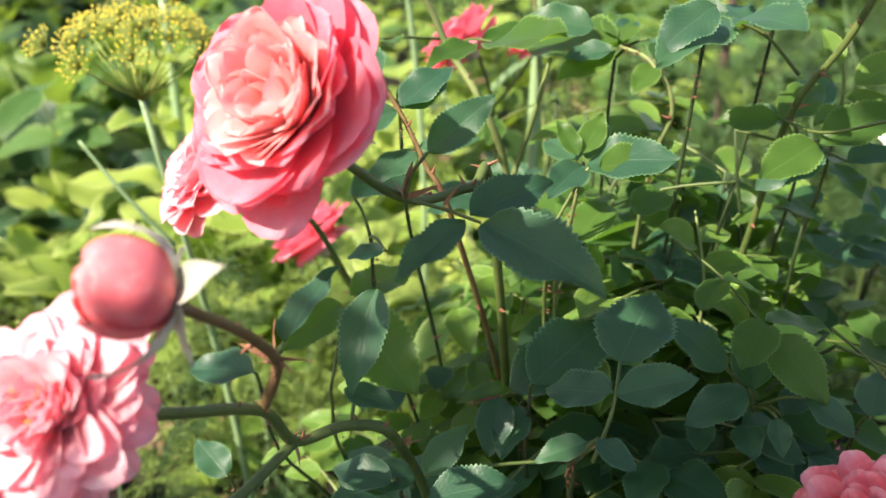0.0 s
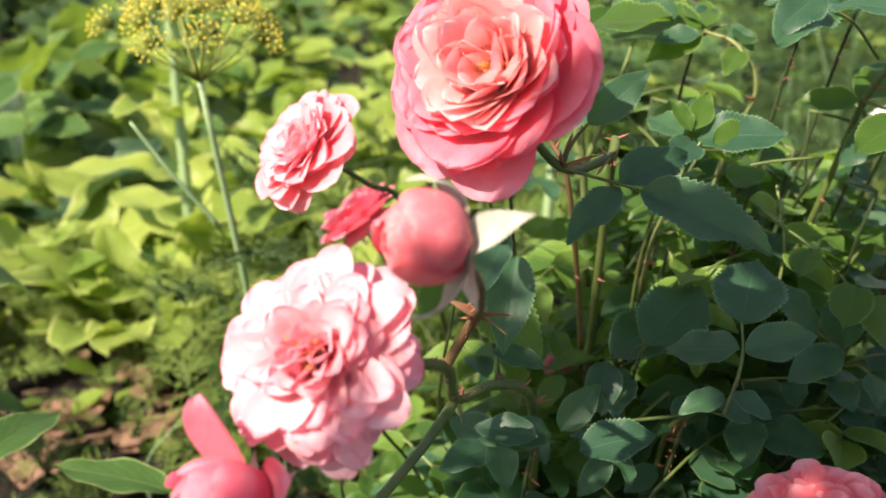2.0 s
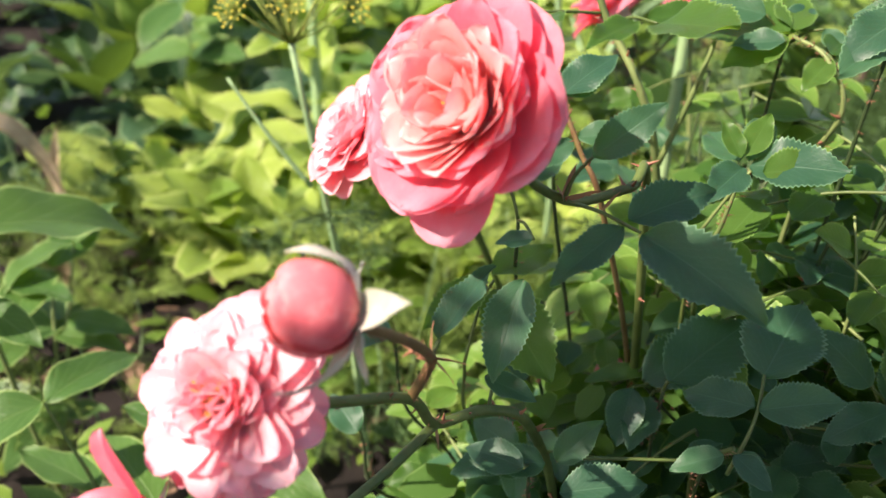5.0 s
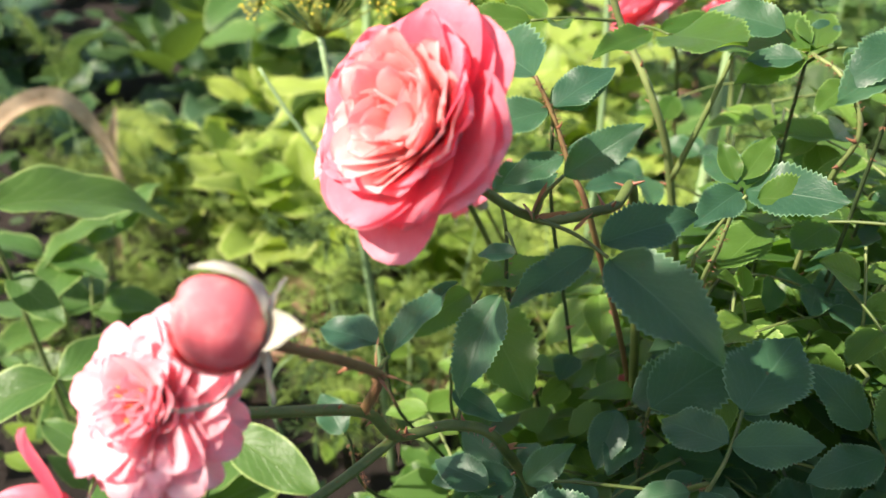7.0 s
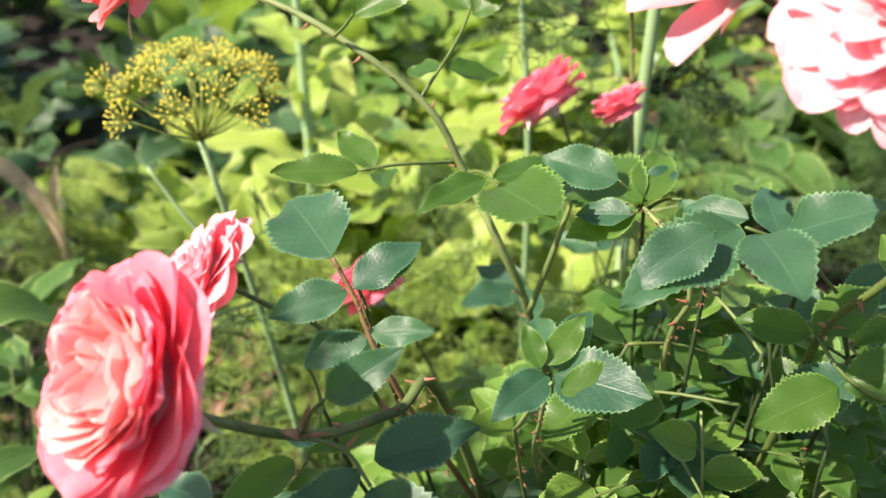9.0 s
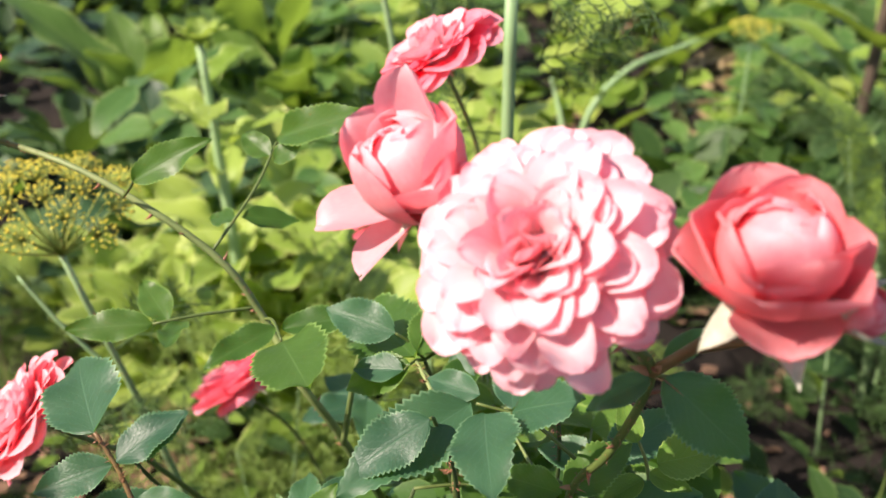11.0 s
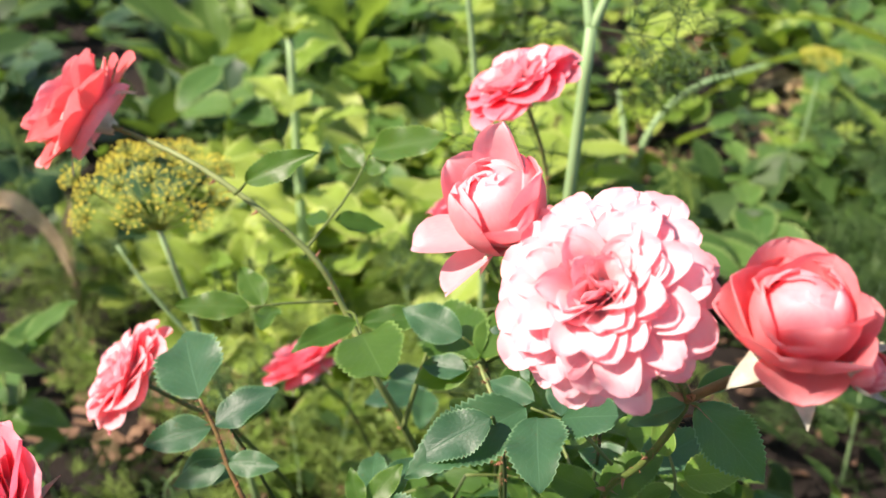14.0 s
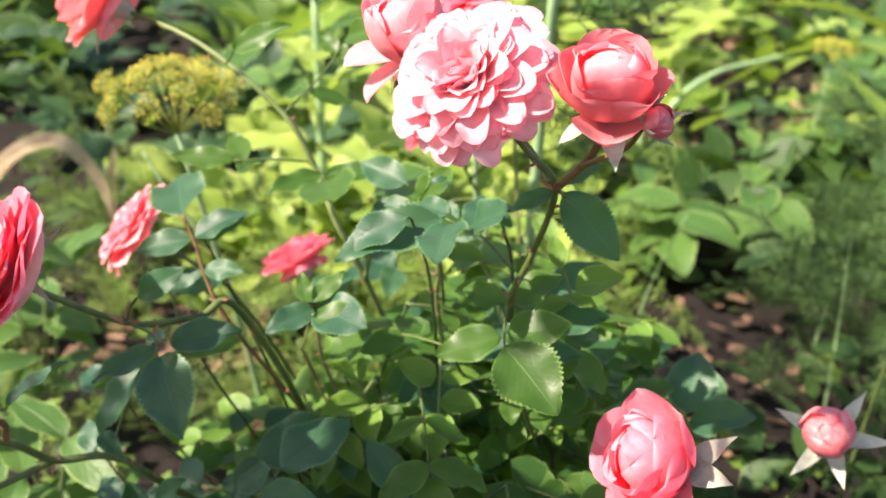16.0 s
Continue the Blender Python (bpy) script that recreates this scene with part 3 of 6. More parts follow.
CUP = [(5, 1.85, 1.55, 88, 16, 0.42, 0.0, 10), (4, 1.75, 1.35, 66, 2, 0.5, 0.03, 12), (3, 0.86, 70, 50, 12, 0.14, 0.10, -14), (3, 0.80, 74, 30, 16, 0.06, 0.12, -14), (3, 0.74, 80, 12, 22, 0.0, 0.16, -14)]
LOOSE = [(2, 1.08, 64, 44, 6, 0.14, 0.03, -12), (3, 1.0, 66, 30, 10, 0.05, 0.07, -12), (3, 0.92, 70, 16, 16, 0.0, 0.12, -12), (3, 0.84, 76, 8, 22, 0.0, 0.18, -12)]
BUD = [(3, 1.05, 58, 38, 30, 0.07, 0.0, -10), (3, 0.985, 72, 20, 34, 0.03, 0.03, -10), (3, 0.95, 84, 5, 34, 0.0, 0.06, -8)]


def prickles(shoot, points, count, seed, start=0.0, end=1.0):
    """Fine bristles all round a young cane."""
    rng = random.Random(seed)
    line = smooth_line(points, 14)
    v, f = [], []
    for _ in range(count):
        x = rng.uniform(start, end) * (len(line) - 2)
        i = int(x)
        at = line[i].lerp(line[i + 1], x - i)
        d = (line[i + 1] - line[i]).normalized()
        side = d.cross(Vector((rng.uniform(-1, 1), rng.uniform(-1, 1), rng.uniform(-1, 1)))).normalized()
        tube_data([at + side * 0.0008, at + side * (0.0018 + rng.uniform(0.0004, 0.0013)) + d * rng.uniform(-0.0006, 0.0002)], 0.00024, 0.00004, 4, v, f)
    tagged(part("bristle_cover", mesh_of("bristle_cover", v, f, THORN), shoot), kind="stuff")


def bracts(shoot, at, ways, size):
    """Small reddish bracts that stand off a node of the cane."""
    for way in ways:
        m = axis_pose(at, way, 40)
        part("bract", sepal_mesh(size, size * 0.32, 12, -14, 8, 2, BRACT, "bract"), shoot, m)


def shoot_thing(at, label, group="rose shoots"):
    return thing("rose_shoot", at, label, "rose", group)

# ---- the setting ----
def ground_mesh():
    """One sheet: fine near the bed, coarse to the horizon."""
    xs = sorted({*np.round(np.arange(-2.4, 2.41, 0.06), 3), -600, -150, -40, -12, -5, 5, 12, 40, 150, 600})
    ys = sorted({*np.round(np.arange(-0.6, 4.01, 0.06), 3), -600, -150, -40, -12, -4, -1.5, 5.5, 9, 20, 60, 200, 600})
    verts, faces = [], []
    for y in ys:
        for x in xs:
            near = abs(x) < 2.5 and -0.7 < y < 4.1
            z = (noise.noise(Vector((x * 3, y * 3, 0))) * 0.018 + noise.noise(Vector((x * 14, y * 14, 5))) * 0.008) if near else 0.0
            verts.append((x, y, z))
    n = len(xs)
    for j in range(len(ys) - 1):
        for i in range(n - 1):
            faces.append((j * n + i, j * n + i + 1, (j + 1) * n + i + 1, (j + 1) * n + i))
    return mesh_of("ground", verts, faces, SOIL)


ground = new("ground", ground_mesh())
tagged(ground, "dark crumbly garden soil between the plants", "soil", "", "structure")

# ---- the rose: flowering shoots ----
ROOT = Vector((0.10, 0.50, 0.0))


def rooted(points, dx, dy):
    """The points of a cane, led down from its last one to the soil."""
    last = Vector(points[-1])
    foot = Vector((ROOT.x + dx, ROOT.y + dy, -0.01))
    bend = last.lerp(foot, 0.45) + Vector((0, 0, 0.05))
    return [*points, bend, foot]


def flowering(label, points, dx, dy, r0, r1, material, thorn_count, seed):
    pts = rooted(points, dx, dy)
    s = shoot_thing(pts[-1], label)
    tube("cane", s, list(reversed(pts)), r1 * 0.76, r0 * 0.86, material, 9)
    thorns(s, pts[1:-1], thorn_count, seed)
    prickles(s, pts[:-2], 26 * (len(pts) - 3), seed)
    return s


# the large coral rosette
a = flowering("rose shoot with one large open coral-pink rosette bloom", [(-0.041, 0.254, 0.475), (-0.013, 0.288, 0.440), (0.010, 0.310, 0.436), (0.018, 0.335, 0.425)], -0.05, -0.04, 0.0017, 0.0030, CANE, 9, 3)
bloom(a, (-0.0395, 0.2605, 0.4780), (-0.46, -0.66, 0.50), 0.0316, ROSETTE, CORAL, 5, stamens=True, inner=PEACH, inner_from=0.40,
      loose=[((0.10, -0.3, -1.0), 1.27, 0.88, 84, 78, 0.14), ((-0.80, -0.2, -0.7), 1.19, 1.05, 80, 80, 0.12)], sepals=(), sepal_ways=[((0.9, -0.2, -0.4), 0.75, 130), ((0.6, 0.4, 0.7), 0.8, 100), ((-0.6, 0.4, 0.6), 0.7, 100)], sepal_width=0.22)
leaf(a, [(-0.013, 0.288, 0.440), (0.000, 0.289, 0.436), (0.012, 0.277, 0.436)],
     [((0.013, 0.277, 0.435), (0.0465, 0.243, 0.433), 0.55), ((0.007, 0.284, 0.434), (-0.015, 0.261, 0.424), 0.42), ((0.009, 0.290, 0.433), (0.038, 0.303, 0.444), 0.56)])
leaf(a, [(-0.013, 0.288, 0.440), (-0.010, 0.288, 0.449), (-0.005, 0.288, 0.456)], [((-0.005, 0.288, 0.456), (0.017, 0.294, 0.474), 0.44, 20)])
bracts(a, (-0.013, 0.288, 0.440), [(0.25, 0.0, 1.0), (0.9, -0.2, 0.4), (-0.2, -0.6, 0.6)], 0.014)
bracts(a, (0.000, 0.289, 0.437), [(0.6, 0.0, 0.8)], 0.009)

# the pale full rosette with the round bud over it
b = flowering("rose shoot with a sunlit pale pink rosette and a round bud", [(-0.092, 0.1945, 0.417), (-0.074, 0.218, 0.403), (-0.056, 0.243, 0.387), (-0.050, 0.262, 0.362), (-0.033, 0.280, 0.356), (-0.016, 0.291, 0.339)], -0.08, -0.08, 0.0020, 0.0030, CANE, 10, 4)
bloom(b, (-0.0925, 0.1932, 0.420), (-0.36, -0.68, 0.60), 0.0282, POMPON, PALE, 8, stamens=True)
tube("side_cane", b, [(-0.056, 0.243, 0.387), (-0.050, 0.240, 0.402), (-0.048, 0.231, 0.413), (-0.051, 0.208, 0.434), (-0.060, 0.184, 0.4545)], 0.0018, 0.0014, RED_CANE, 9)
thorns(b, [(-0.056, 0.243, 0.387), (-0.048, 0.231, 0.413), (-0.051, 0.208, 0.432)], 4, 5, 0.8)
prickles(b, [(-0.056, 0.243, 0.387), (-0.050, 0.240, 0.402), (-0.048, 0.231, 0.413), (-0.051, 0.208, 0.434), (-0.060, 0.184, 0.4545)], 110, 6)
bloom(b, (-0.0592, 0.1833, 0.4575), (-0.85, -0.40, 0.32), 0.0103, BUD, BUD_SKIN, 21, (), 20, "round closed pink bud", sepal_width=1.15,
      sepal_ways=[((0.0, 0.15, 1.0), 2.9, -45, 95), ((0.45, -0.60, 0.60), 2.3, 104, 94), ((0.1, -0.45, -0.9), 1.6, 104, 114), ((-0.1, -0.75, -0.6), 2.9, -6, 95), ((0.3, 0.9, 0.0), 1.8, 110)])
leaf(b, [(-0.048, 0.231, 0.413), (-0.047, 0.236, 0.414), (-0.047, 0.241, 0.412)], [((-0.047, 0.241, 0.412), (-0.035, 0.266, 0.429), 0.42, -25)])
leaf(b, [(-0.033, 0.280, 0.356), (-0.030, 0.298, 0.380), (-0.024, 0.303, 0.399)], [((-0.024, 0.303, 0.399), (-0.033, 0.272, 0.377), 0.5, 15), ((-0.035, 0.280, 0.371), (-0.016, 0.272, 0.370), 0.5)])
tube("side_cane", b, [(-0.050, 0.262, 0.362), (-0.066, 0.232, 0.360), (-0.086, 0.200, 0.362), (-0.1085, 0.169, 0.387)], 0.0019, 0.0014, CANE, 9)
bloom(b, (-0.1095, 0.1685, 0.389), (-0.66, -0.37, 0.65), 0.0118, BUD, CORAL, 23, (80, 90), 0, "opening coral bud with pale sepals", sepal_size=1.5, sepal_width=0.9, loose=[((0.3, 0.75, 0.66), 3.1, 1.5, 62, 18, 0.4), ((0.8, -0.2, 0.5), 2.0, 1.5, 80, 50, 0.4)])
bracts(b, (-0.048, 0.231, 0.413), [(0.05, 0.1, 1.0), (-0.8, -0.2, 0.5), (0.9, -0.2, 0.0), (0.5, -0.5, -0.2)], 0.012)
bracts(b, (-0.050, 0.262, 0.362), [(0.2, -0.6, -0.8), (0.7, -0.3, 0.5)], 0.009)
bracts(b, (-0.016, 0.291, 0.339), [(0.8, -0.2, 0.4), (0.5, -0.4, 0.8)], 0.010)

# the small rosette behind
c = flowering("rose shoot with a small side-lit pink rosette", [(-0.103, 0.411, 0.403), (-0.080, 0.420, 0.385), (-0.060, 0.430, 0.365)], -0.09, 0.02, 0.0014, 0.0022, CANE, 5, 6)
bloom(c, (-0.1056, 0.411, 0.404), (-0.68, -0.34, 0.62), 0.0320, SMALL, ROSY, 31, inner=PALE)

# the bloom on the long thorny cane
d = flowering("long thorny rose cane with a nodding coral bloom", [(-0.133, 0.453, 0.530), (-0.070, 0.440, 0.522), (-0.016, 0.438, 0.490), (0.003, 0.440, 0.457), (0.020, 0.432, 0.430), (0.034, 0.444, 0.385)], -0.02, 0.03, 0.0015, 0.0031, OLD_CANE, 14, 7)
bloom(d, (-0.132, 0.452, 0.530), (-0.76, -0.22, 0.56), 0.0365, HALF, DUSTY, 41, inner=ROSY)
leaf(d, [(-0.050, 0.434, 0.515), (-0.044, 0.431, 0.521), (-0.040, 0.429, 0.526)], [((-0.040, 0.429, 0.526), (-0.009, 0.433, 0.546), 0.42, 15)], None, LEAFLETS_MID)
leaf(d, [(-0.016, 0.438, 0.490), (-0.008, 0.470, 0.505), (-0.005, 0.492, 0.518)], [((-0.005, 0.492, 0.520), (0.041, 0.480, 0.542), 0.34, 15), ((-0.006, 0.485, 0.514), (-0.022, 0.492, 0.522), 0.6), ((-0.005, 0.486, 0.512), (0.010, 0.485, 0.522), 0.6), ((-0.012, 0.456, 0.497), (-0.030, 0.464, 0.492), 0.5), ((-0.010, 0.458, 0.497), (0.012, 0.470, 0.492), 0.5)], None, LEAFLETS_MID)
leaf(d, [(0.003, 0.440, 0.457), (0.012, 0.430, 0.464), (0.022, 0.415, 0.466)], [((0.022, 0.415, 0.466), (0.049, 0.376, 0.478), 0.66), ((0.018, 0.425, 0.464), (0.052, 0.435, 0.472), 0.4), ((0.014, 0.428, 0.462), (-0.006, 0.400, 0.462), 0.4)], None, LEAFLETS_MID)
leaf(d, [(0.000, 0.441, 0.462), (-0.020, 0.425, 0.466), (-0.036, 0.415, 0.466)], [((-0.036, 0.415, 0.466), (-0.068, 0.400, 0.470), 0.42), ((-0.030, 0.418, 0.466), (-0.052, 0.436, 0.474), 0.5), ((-0.026, 0.420, 0.465), (-0.020, 0.397, 0.470), 0.5)], None, LEAFLETS_MID)
tube("side_cane", d, [(0.034, 0.440, 0.390), (0.044, 0.432, 0.430), (0.050, 0.432, 0.455)], 0.0016, 0.0010, OLD_CANE, 7)

# the dark leaves on their own stalk beside the small rosette
e = flowering("rose shoot with a spray of dark bluish-green leaves", [(-0.024, 0.350, 0.465), (-0.016, 0.347, 0.452), (-0.007, 0.342, 0.434), (0.005, 0.345, 0.405)], -0.03, -0.03, 0.0009, 0.0020, RED_CANE, 3, 8)
leaf(e, [(-0.016, 0.347, 0.452), (-0.021, 0.349, 0.460), (-0.024, 0.350, 0.465)], [((-0.024, 0.350, 0.465), (-0.059, 0.389, 0.470), 0.62), ((-0.016, 0.347, 0.455), (0.003, 0.363, 0.470), 0.58), ((-0.018, 0.347, 0.453), (-0.042, 0.331, 0.451), 0.56),
     ((-0.009, 0.343, 0.440), (0.014, 0.345, 0.444), 0.5), ((-0.010, 0.343, 0.438), (-0.030, 0.330, 0.432), 0.5)])

# spray below the thorny cane
f = flowering("rose shoot with fresh green serrated leaves", [(0.055, 0.347, 0.432), (0.052, 0.352, 0.405), (0.050, 0.370, 0.365)], -0.02, -0.02, 0.0008, 0.0020, OLD_CANE, 3, 9)
leaf(f, [(0.052, 0.352, 0.415), (0.054, 0.348, 0.428), (0.055, 0.346, 0.433)], [((0.056, 0.345, 0.433), (0.088, 0.331, 0.442), 0.64), ((0.056, 0.347, 0.434), (0.065, 0.369, 0.447), 0.5), ((0.053, 0.348, 0.433), (0.044, 0.378, 0.434), 0.5), ((0.054, 0.345, 0.432), (0.040, 0.322, 0.431), 0.58)])

# the cluster: great pompon, loose bloom and cup
g = flowering("rose shoot with a full pale rosette and two half-open blooms", [(0.1405, 0.333, 0.565), (0.156, 0.350, 0.536), (0.168, 0.354, 0.520), (0.158, 0.362, 0.480), (0.146, 0.378, 0.446), (0.142, 0.390, 0.400)], 0.03, -0.03, 0.0016, 0.0021, CANE, 9, 10)
bloom(g, (0.1375, 0.332, 0.5685), (-0.22, -0.70, 0.68), 0.0325, POMPON, PALE, 15)
tube("side_cane", g, [(0.168, 0.354, 0.520), (0.182, 0.347, 0.540), (0.1925, 0.334, 0.566)], 0.0018, 0.0016, RED_CANE, 9)
bloom(g, (0.1915, 0.326, 0.567), (0.02, -0.22, 0.97), 0.0160, CUP, SALMON, 62, (), 30, "deep coral half-open cupped bloom", sepal_width=0.85, inner=ROSY,
      sepal_ways=[((-0.8, -0.6, -0.3), 1.3, 128), ((0.35, -0.6, -0.8), 1.4, 140), ((1.0, 0.3, 0.2), 1.9, 70), ((0.2, 1.0, 0.3), 1.6, 90)],
      loose=[((-1.0, -0.1, 0.2), 1.75, 1.6, 84, 34, 0.4), ((0.15, -0.6, -0.8), 1.25, 1.6, 88, 80, 0.4), ((-0.3, 0.9, 0.4), 2.1, 1.7, 80, 16, 0.4)])
tube("side_cane", g, [(0.168, 0.354, 0.520), (0.140, 0.375, 0.535), (0.104, 0.363, 0.562)], 0.0016, 0.0013, CANE, 9)
bloom(g, (0.102, 0.361, 0.566), (-0.30, -0.35, 0.88), 0.0146, LOOSE, ROSY, 74, (80, 140), 60, "loose half-open coral bloom", sepal_size=1.5, sepal_width=0.45, inner=PALE,
      loose=[((-1.0, -0.2, 0.0), 2.5, 1.25, 86, 78, 0.45), ((-0.8, -0.5, -0.5), 2.2, 1.0, 92, 112, 0.4), ((0.3, 0.8, 0.6), 2.9, 1.5, 50, -6, 0.6), ((0.95, -0.1, 0.3), 2.5, 1.6, 62, 6, 0.6), ((0.5, -0.8, 0.1), 2.2, 1.6, 76, 14, 0.6), ((-0.9, 0.4, 0.3), 2.4, 1.7, 70, 6, 0.6)])
tube("side_cane", g, [(0.180, 0.345, 0.537), (0.198, 0.333, 0.553), (0.2055, 0.321, 0.5675)], 0.0012, 0.0010, RED_CANE, 8)
bloom(g, (0.2065, 0.3205, 0.569), (0.70, -0.45, 0.45), 0.0055, BUD, BUD_SKIN, 77, (70, 10), 0, "small tight bud with grey-green sepals", sepal_size=2.6, sepal_width=1.2)
leaf(g, [(0.168, 0.354, 0.520), (0.170, 0.353, 0.520), (0.172, 0.353, 0.520)], [((0.172, 0.353, 0.520), (0.200, 0.350, 0.495), 0.52), ((0.168, 0.353, 0.519), (0.150, 0.345, 0.511), 0.45), ((0.171, 0.356, 0.522), (0.184, 0.364, 0.532), 0.45)])
leaf(g, [(0.146, 0.378, 0.460), (0.130, 0.376, 0.476), (0.112, 0.372, 0.484)], [((0.110, 0.371, 0.484), (0.078, 0.327, 0.483), 0.5), ((0.116, 0.366, 0.485), (0.124, 0.327, 0.494), 0.62), ((0.113, 0.374, 0.486), (0.091, 0.382, 0.485), 0.5), ((0.124, 0.372, 0.482), (0.146, 0.354, 0.508), 0.5), ((0.124, 0.376, 0.480), (0.118, 0.402, 0.488), 0.5)])
leaf(g, [(0.142, 0.388, 0.440), (0.150, 0.356, 0.442), (0.161, 0.322, 0.457)], [((0.143, 0.380, 0.440), (0.165, 0.400, 0.452), 0.55), ((0.142, 0.380, 0.440), (0.116, 0.386, 0.440), 0.52), ((0.150, 0.356, 0.438), (0.182, 0.356, 0.454), 0.56), ((0.149, 0.355, 0.438), (0.122, 0.338, 0.430), 0.56), ((0.161, 0.322, 0.457), (0.191, 0.302, 0.449), 0.78)], None, LEAFLETS_MID)
bracts(g, (0.168, 0.354, 0.520), [(-0.6, -0.5, 0.5), (0.2, -0.6, 0.7), (0.7, -0.3, -0.3)], 0.011)
bracts(g, (0.146, 0.378, 0.446), [(-0.5, -0.5, 0.4), (0.5, -0.5, 0.3)], 0.008)

# spray behind the pompon
h = flowering("rose shoot with broad light-green leaves", [(0.079, 0.415, 0.464), (0.090, 0.400, 0.460), (0.100, 0.395, 0.440), (0.095, 0.410, 0.400)], 0.0, 0.0, 0.0009, 0.0022, OLD_CANE, 4, 11)
leaf(h, [(0.100, 0.395, 0.445), (0.092, 0.402, 0.460), (0.079, 0.415, 0.464)], [((0.078, 0.417, 0.464), (0.037, 0.460, 0.462), 0.62), ((0.080, 0.418, 0.465), (0.083, 0.447, 0.477), 0.62), ((0.077, 0.414, 0.463), (0.050, 0.406, 0.454), 0.62), ((0.092, 0.403, 0.460), (0.104, 0.425, 0.466), 0.55), ((0.092, 0.400, 0.459), (0.080, 0.385, 0.452), 0.55)], None, LEAFLETS_MID)

# blooms further back
k = flowering("rose shoot with a shaded coral bloom", [(0.0545, 0.572, 0.530), (0.060, 0.628, 0.460), (0.066, 0.630, 0.400)], 0.0, 0.12, 0.0014, 0.0024, OLD_CANE, 5, 12)
bloom(k, (0.054, 0.571, 0.532), (-0.50, -0.16, 0.84), 0.0340, SMALL, CORAL, 81, inner=PALE)
k = flowering("rose shoot with a small dusty pink bloom among leaves", [(-0.077, 0.561, 0.300), (-0.060, 0.585, 0.250), (-0.030, 0.575, 0.200)], -0.06, 0.05, 0.0013, 0.0020, CANE, 3, 13)
bloom(k, (-0.078, 0.557, 0.302), (-0.62, 0.25, 0.74), 0.0335, HALF, DEEP, 83)
k = flowering("rose shoot with two nodding pink blooms", [(0.024, 0.613, 0.416), (0.034, 0.620, 0.380), (0.045, 0.700, 0.280)], -0.02, 0.16, 0.0013, 0.0020, CANE, 3, 14)
bloom(k, (0.0185, 0.608, 0.420), (-0.66, 0.30, 0.68), 0.0310, HALF, DEEP, 85)
tube("side_cane", k, [(0.034, 0.620, 0.380), (0.050, 0.618, 0.400), (0.060, 0.610, 0.420)], 0.0012, 0.0011, CANE, 7)
bloom(k, (0.0605, 0.607, 0.421), (-0.50, 0.20, 0.82), 0.0195, HALF, DEEP, 87)

# low blooms and buds at the edges of the bush
k = flowering("rose shoot with a bright pink bloom low in the bush", [(0.063, 0.202, 0.341), (0.070, 0.225, 0.330), (0.075, 0.260, 0.280)], 0.0, -0.16, 0.0014, 0.0022, CANE, 3, 15)
bloom(k, (0.063, 0.202, 0.342), (-0.35, -0.45, 0.82), 0.0270, POMPON, BUD_SKIN, 91)
k = flowering("rose shoot with a second bright pink bloom low down", [(0.141, 0.240, 0.338), (0.140, 0.255, 0.310), (0.130, 0.300, 0.250)], 0.05, -0.12, 0.0014, 0.0022, CANE, 3, 16)
bloom(k, (0.141, 0.239, 0.340), (-0.35, -0.45, 0.82), 0.0270, POMPON, BUD_SKIN, 93)
k = flowering("rose shoot with an opening coral bloom and pale sepals", [(0.240, 0.320, 0.420), (0.236, 0.345, 0.390), (0.225, 0.380, 0.330)], 0.09, -0.05, 0.0016, 0.0022, CANE, 4, 17)
bloom(k, (0.244, 0.318, 0.424), (-0.75, -0.48, 0.46), 0.0195, CUP, CORAL, 95, (), 20, sepal_width=0.75, sepal_ways=[((1.0, 0.2, 0.7), 1.5, 84), ((1.0, -0.2, 0.1), 1.3, 100), ((0.0, -0.6, -1.0), 1.3, 104), ((-0.3, 0.9, 0.2), 1.4, 90)], loose=[((-1.0, -0.3, 0.3), 2.1, 1.8, 66, 40, 0.4), ((-0.6, -0.6, -0.6), 1.9, 1.6, 72, 56, 0.4), ((0.6, -0.5, -0.7), 1.9, 1.5, 80, 84, 0.4)])
k = flowering("rose shoot with a round bud and spreading sepals", [(0.306, 0.416, 0.383), (0.304, 0.430, 0.350), (0.290, 0.450, 0.280)], 0.16, -0.02, 0.0013, 0.0020, CANE, 3, 18)
bloom(k, (0.306, 0.416, 0.384), (-0.25, -0.60, 0.75), 0.0118, BUD, BUD_SKIN, 97, (), 0, sepal_width=0.92, sepal_ways=[((0.2, 0.2, 1.0), 2.6, 70), ((1.0, 0.1, 0.1), 2.6, 84), ((-1.0, 0.1, 0.4), 2.7, 92), ((-0.6, -0.6, -0.8), 2.4, 80), ((0.5, -0.6, -0.8), 2.2, 88)])
k = flowering("rose shoot with a small pink bud among dark leaves", [(0.024, 0.415, 0.277), (0.030, 0.425, 0.255)], -0.04, -0.04, 0.0011, 0.0018, CANE, 2, 19)
bloom(k, (0.024, 0.415, 0.278), (-0.2, -0.6, 0.75), 0.0075, BUD, DEEP, 98, (80, 40), 0, sepal_size=1.6, sepal_width=0.7)
k = flowering("rose shoot with a little pink bud low down", [(0.212, 0.430, 0.230), (0.210, 0.440, 0.210)], 0.08, -0.05, 0.0011, 0.0018, CANE, 2, 20)
bloom(k, (0.212, 0.430, 0.231), (-0.2, -0.6, 0.75), 0.0085, BUD, DEEP, 99, (80, 40), 0, sepal_size=1.6, sepal_width=0.7)

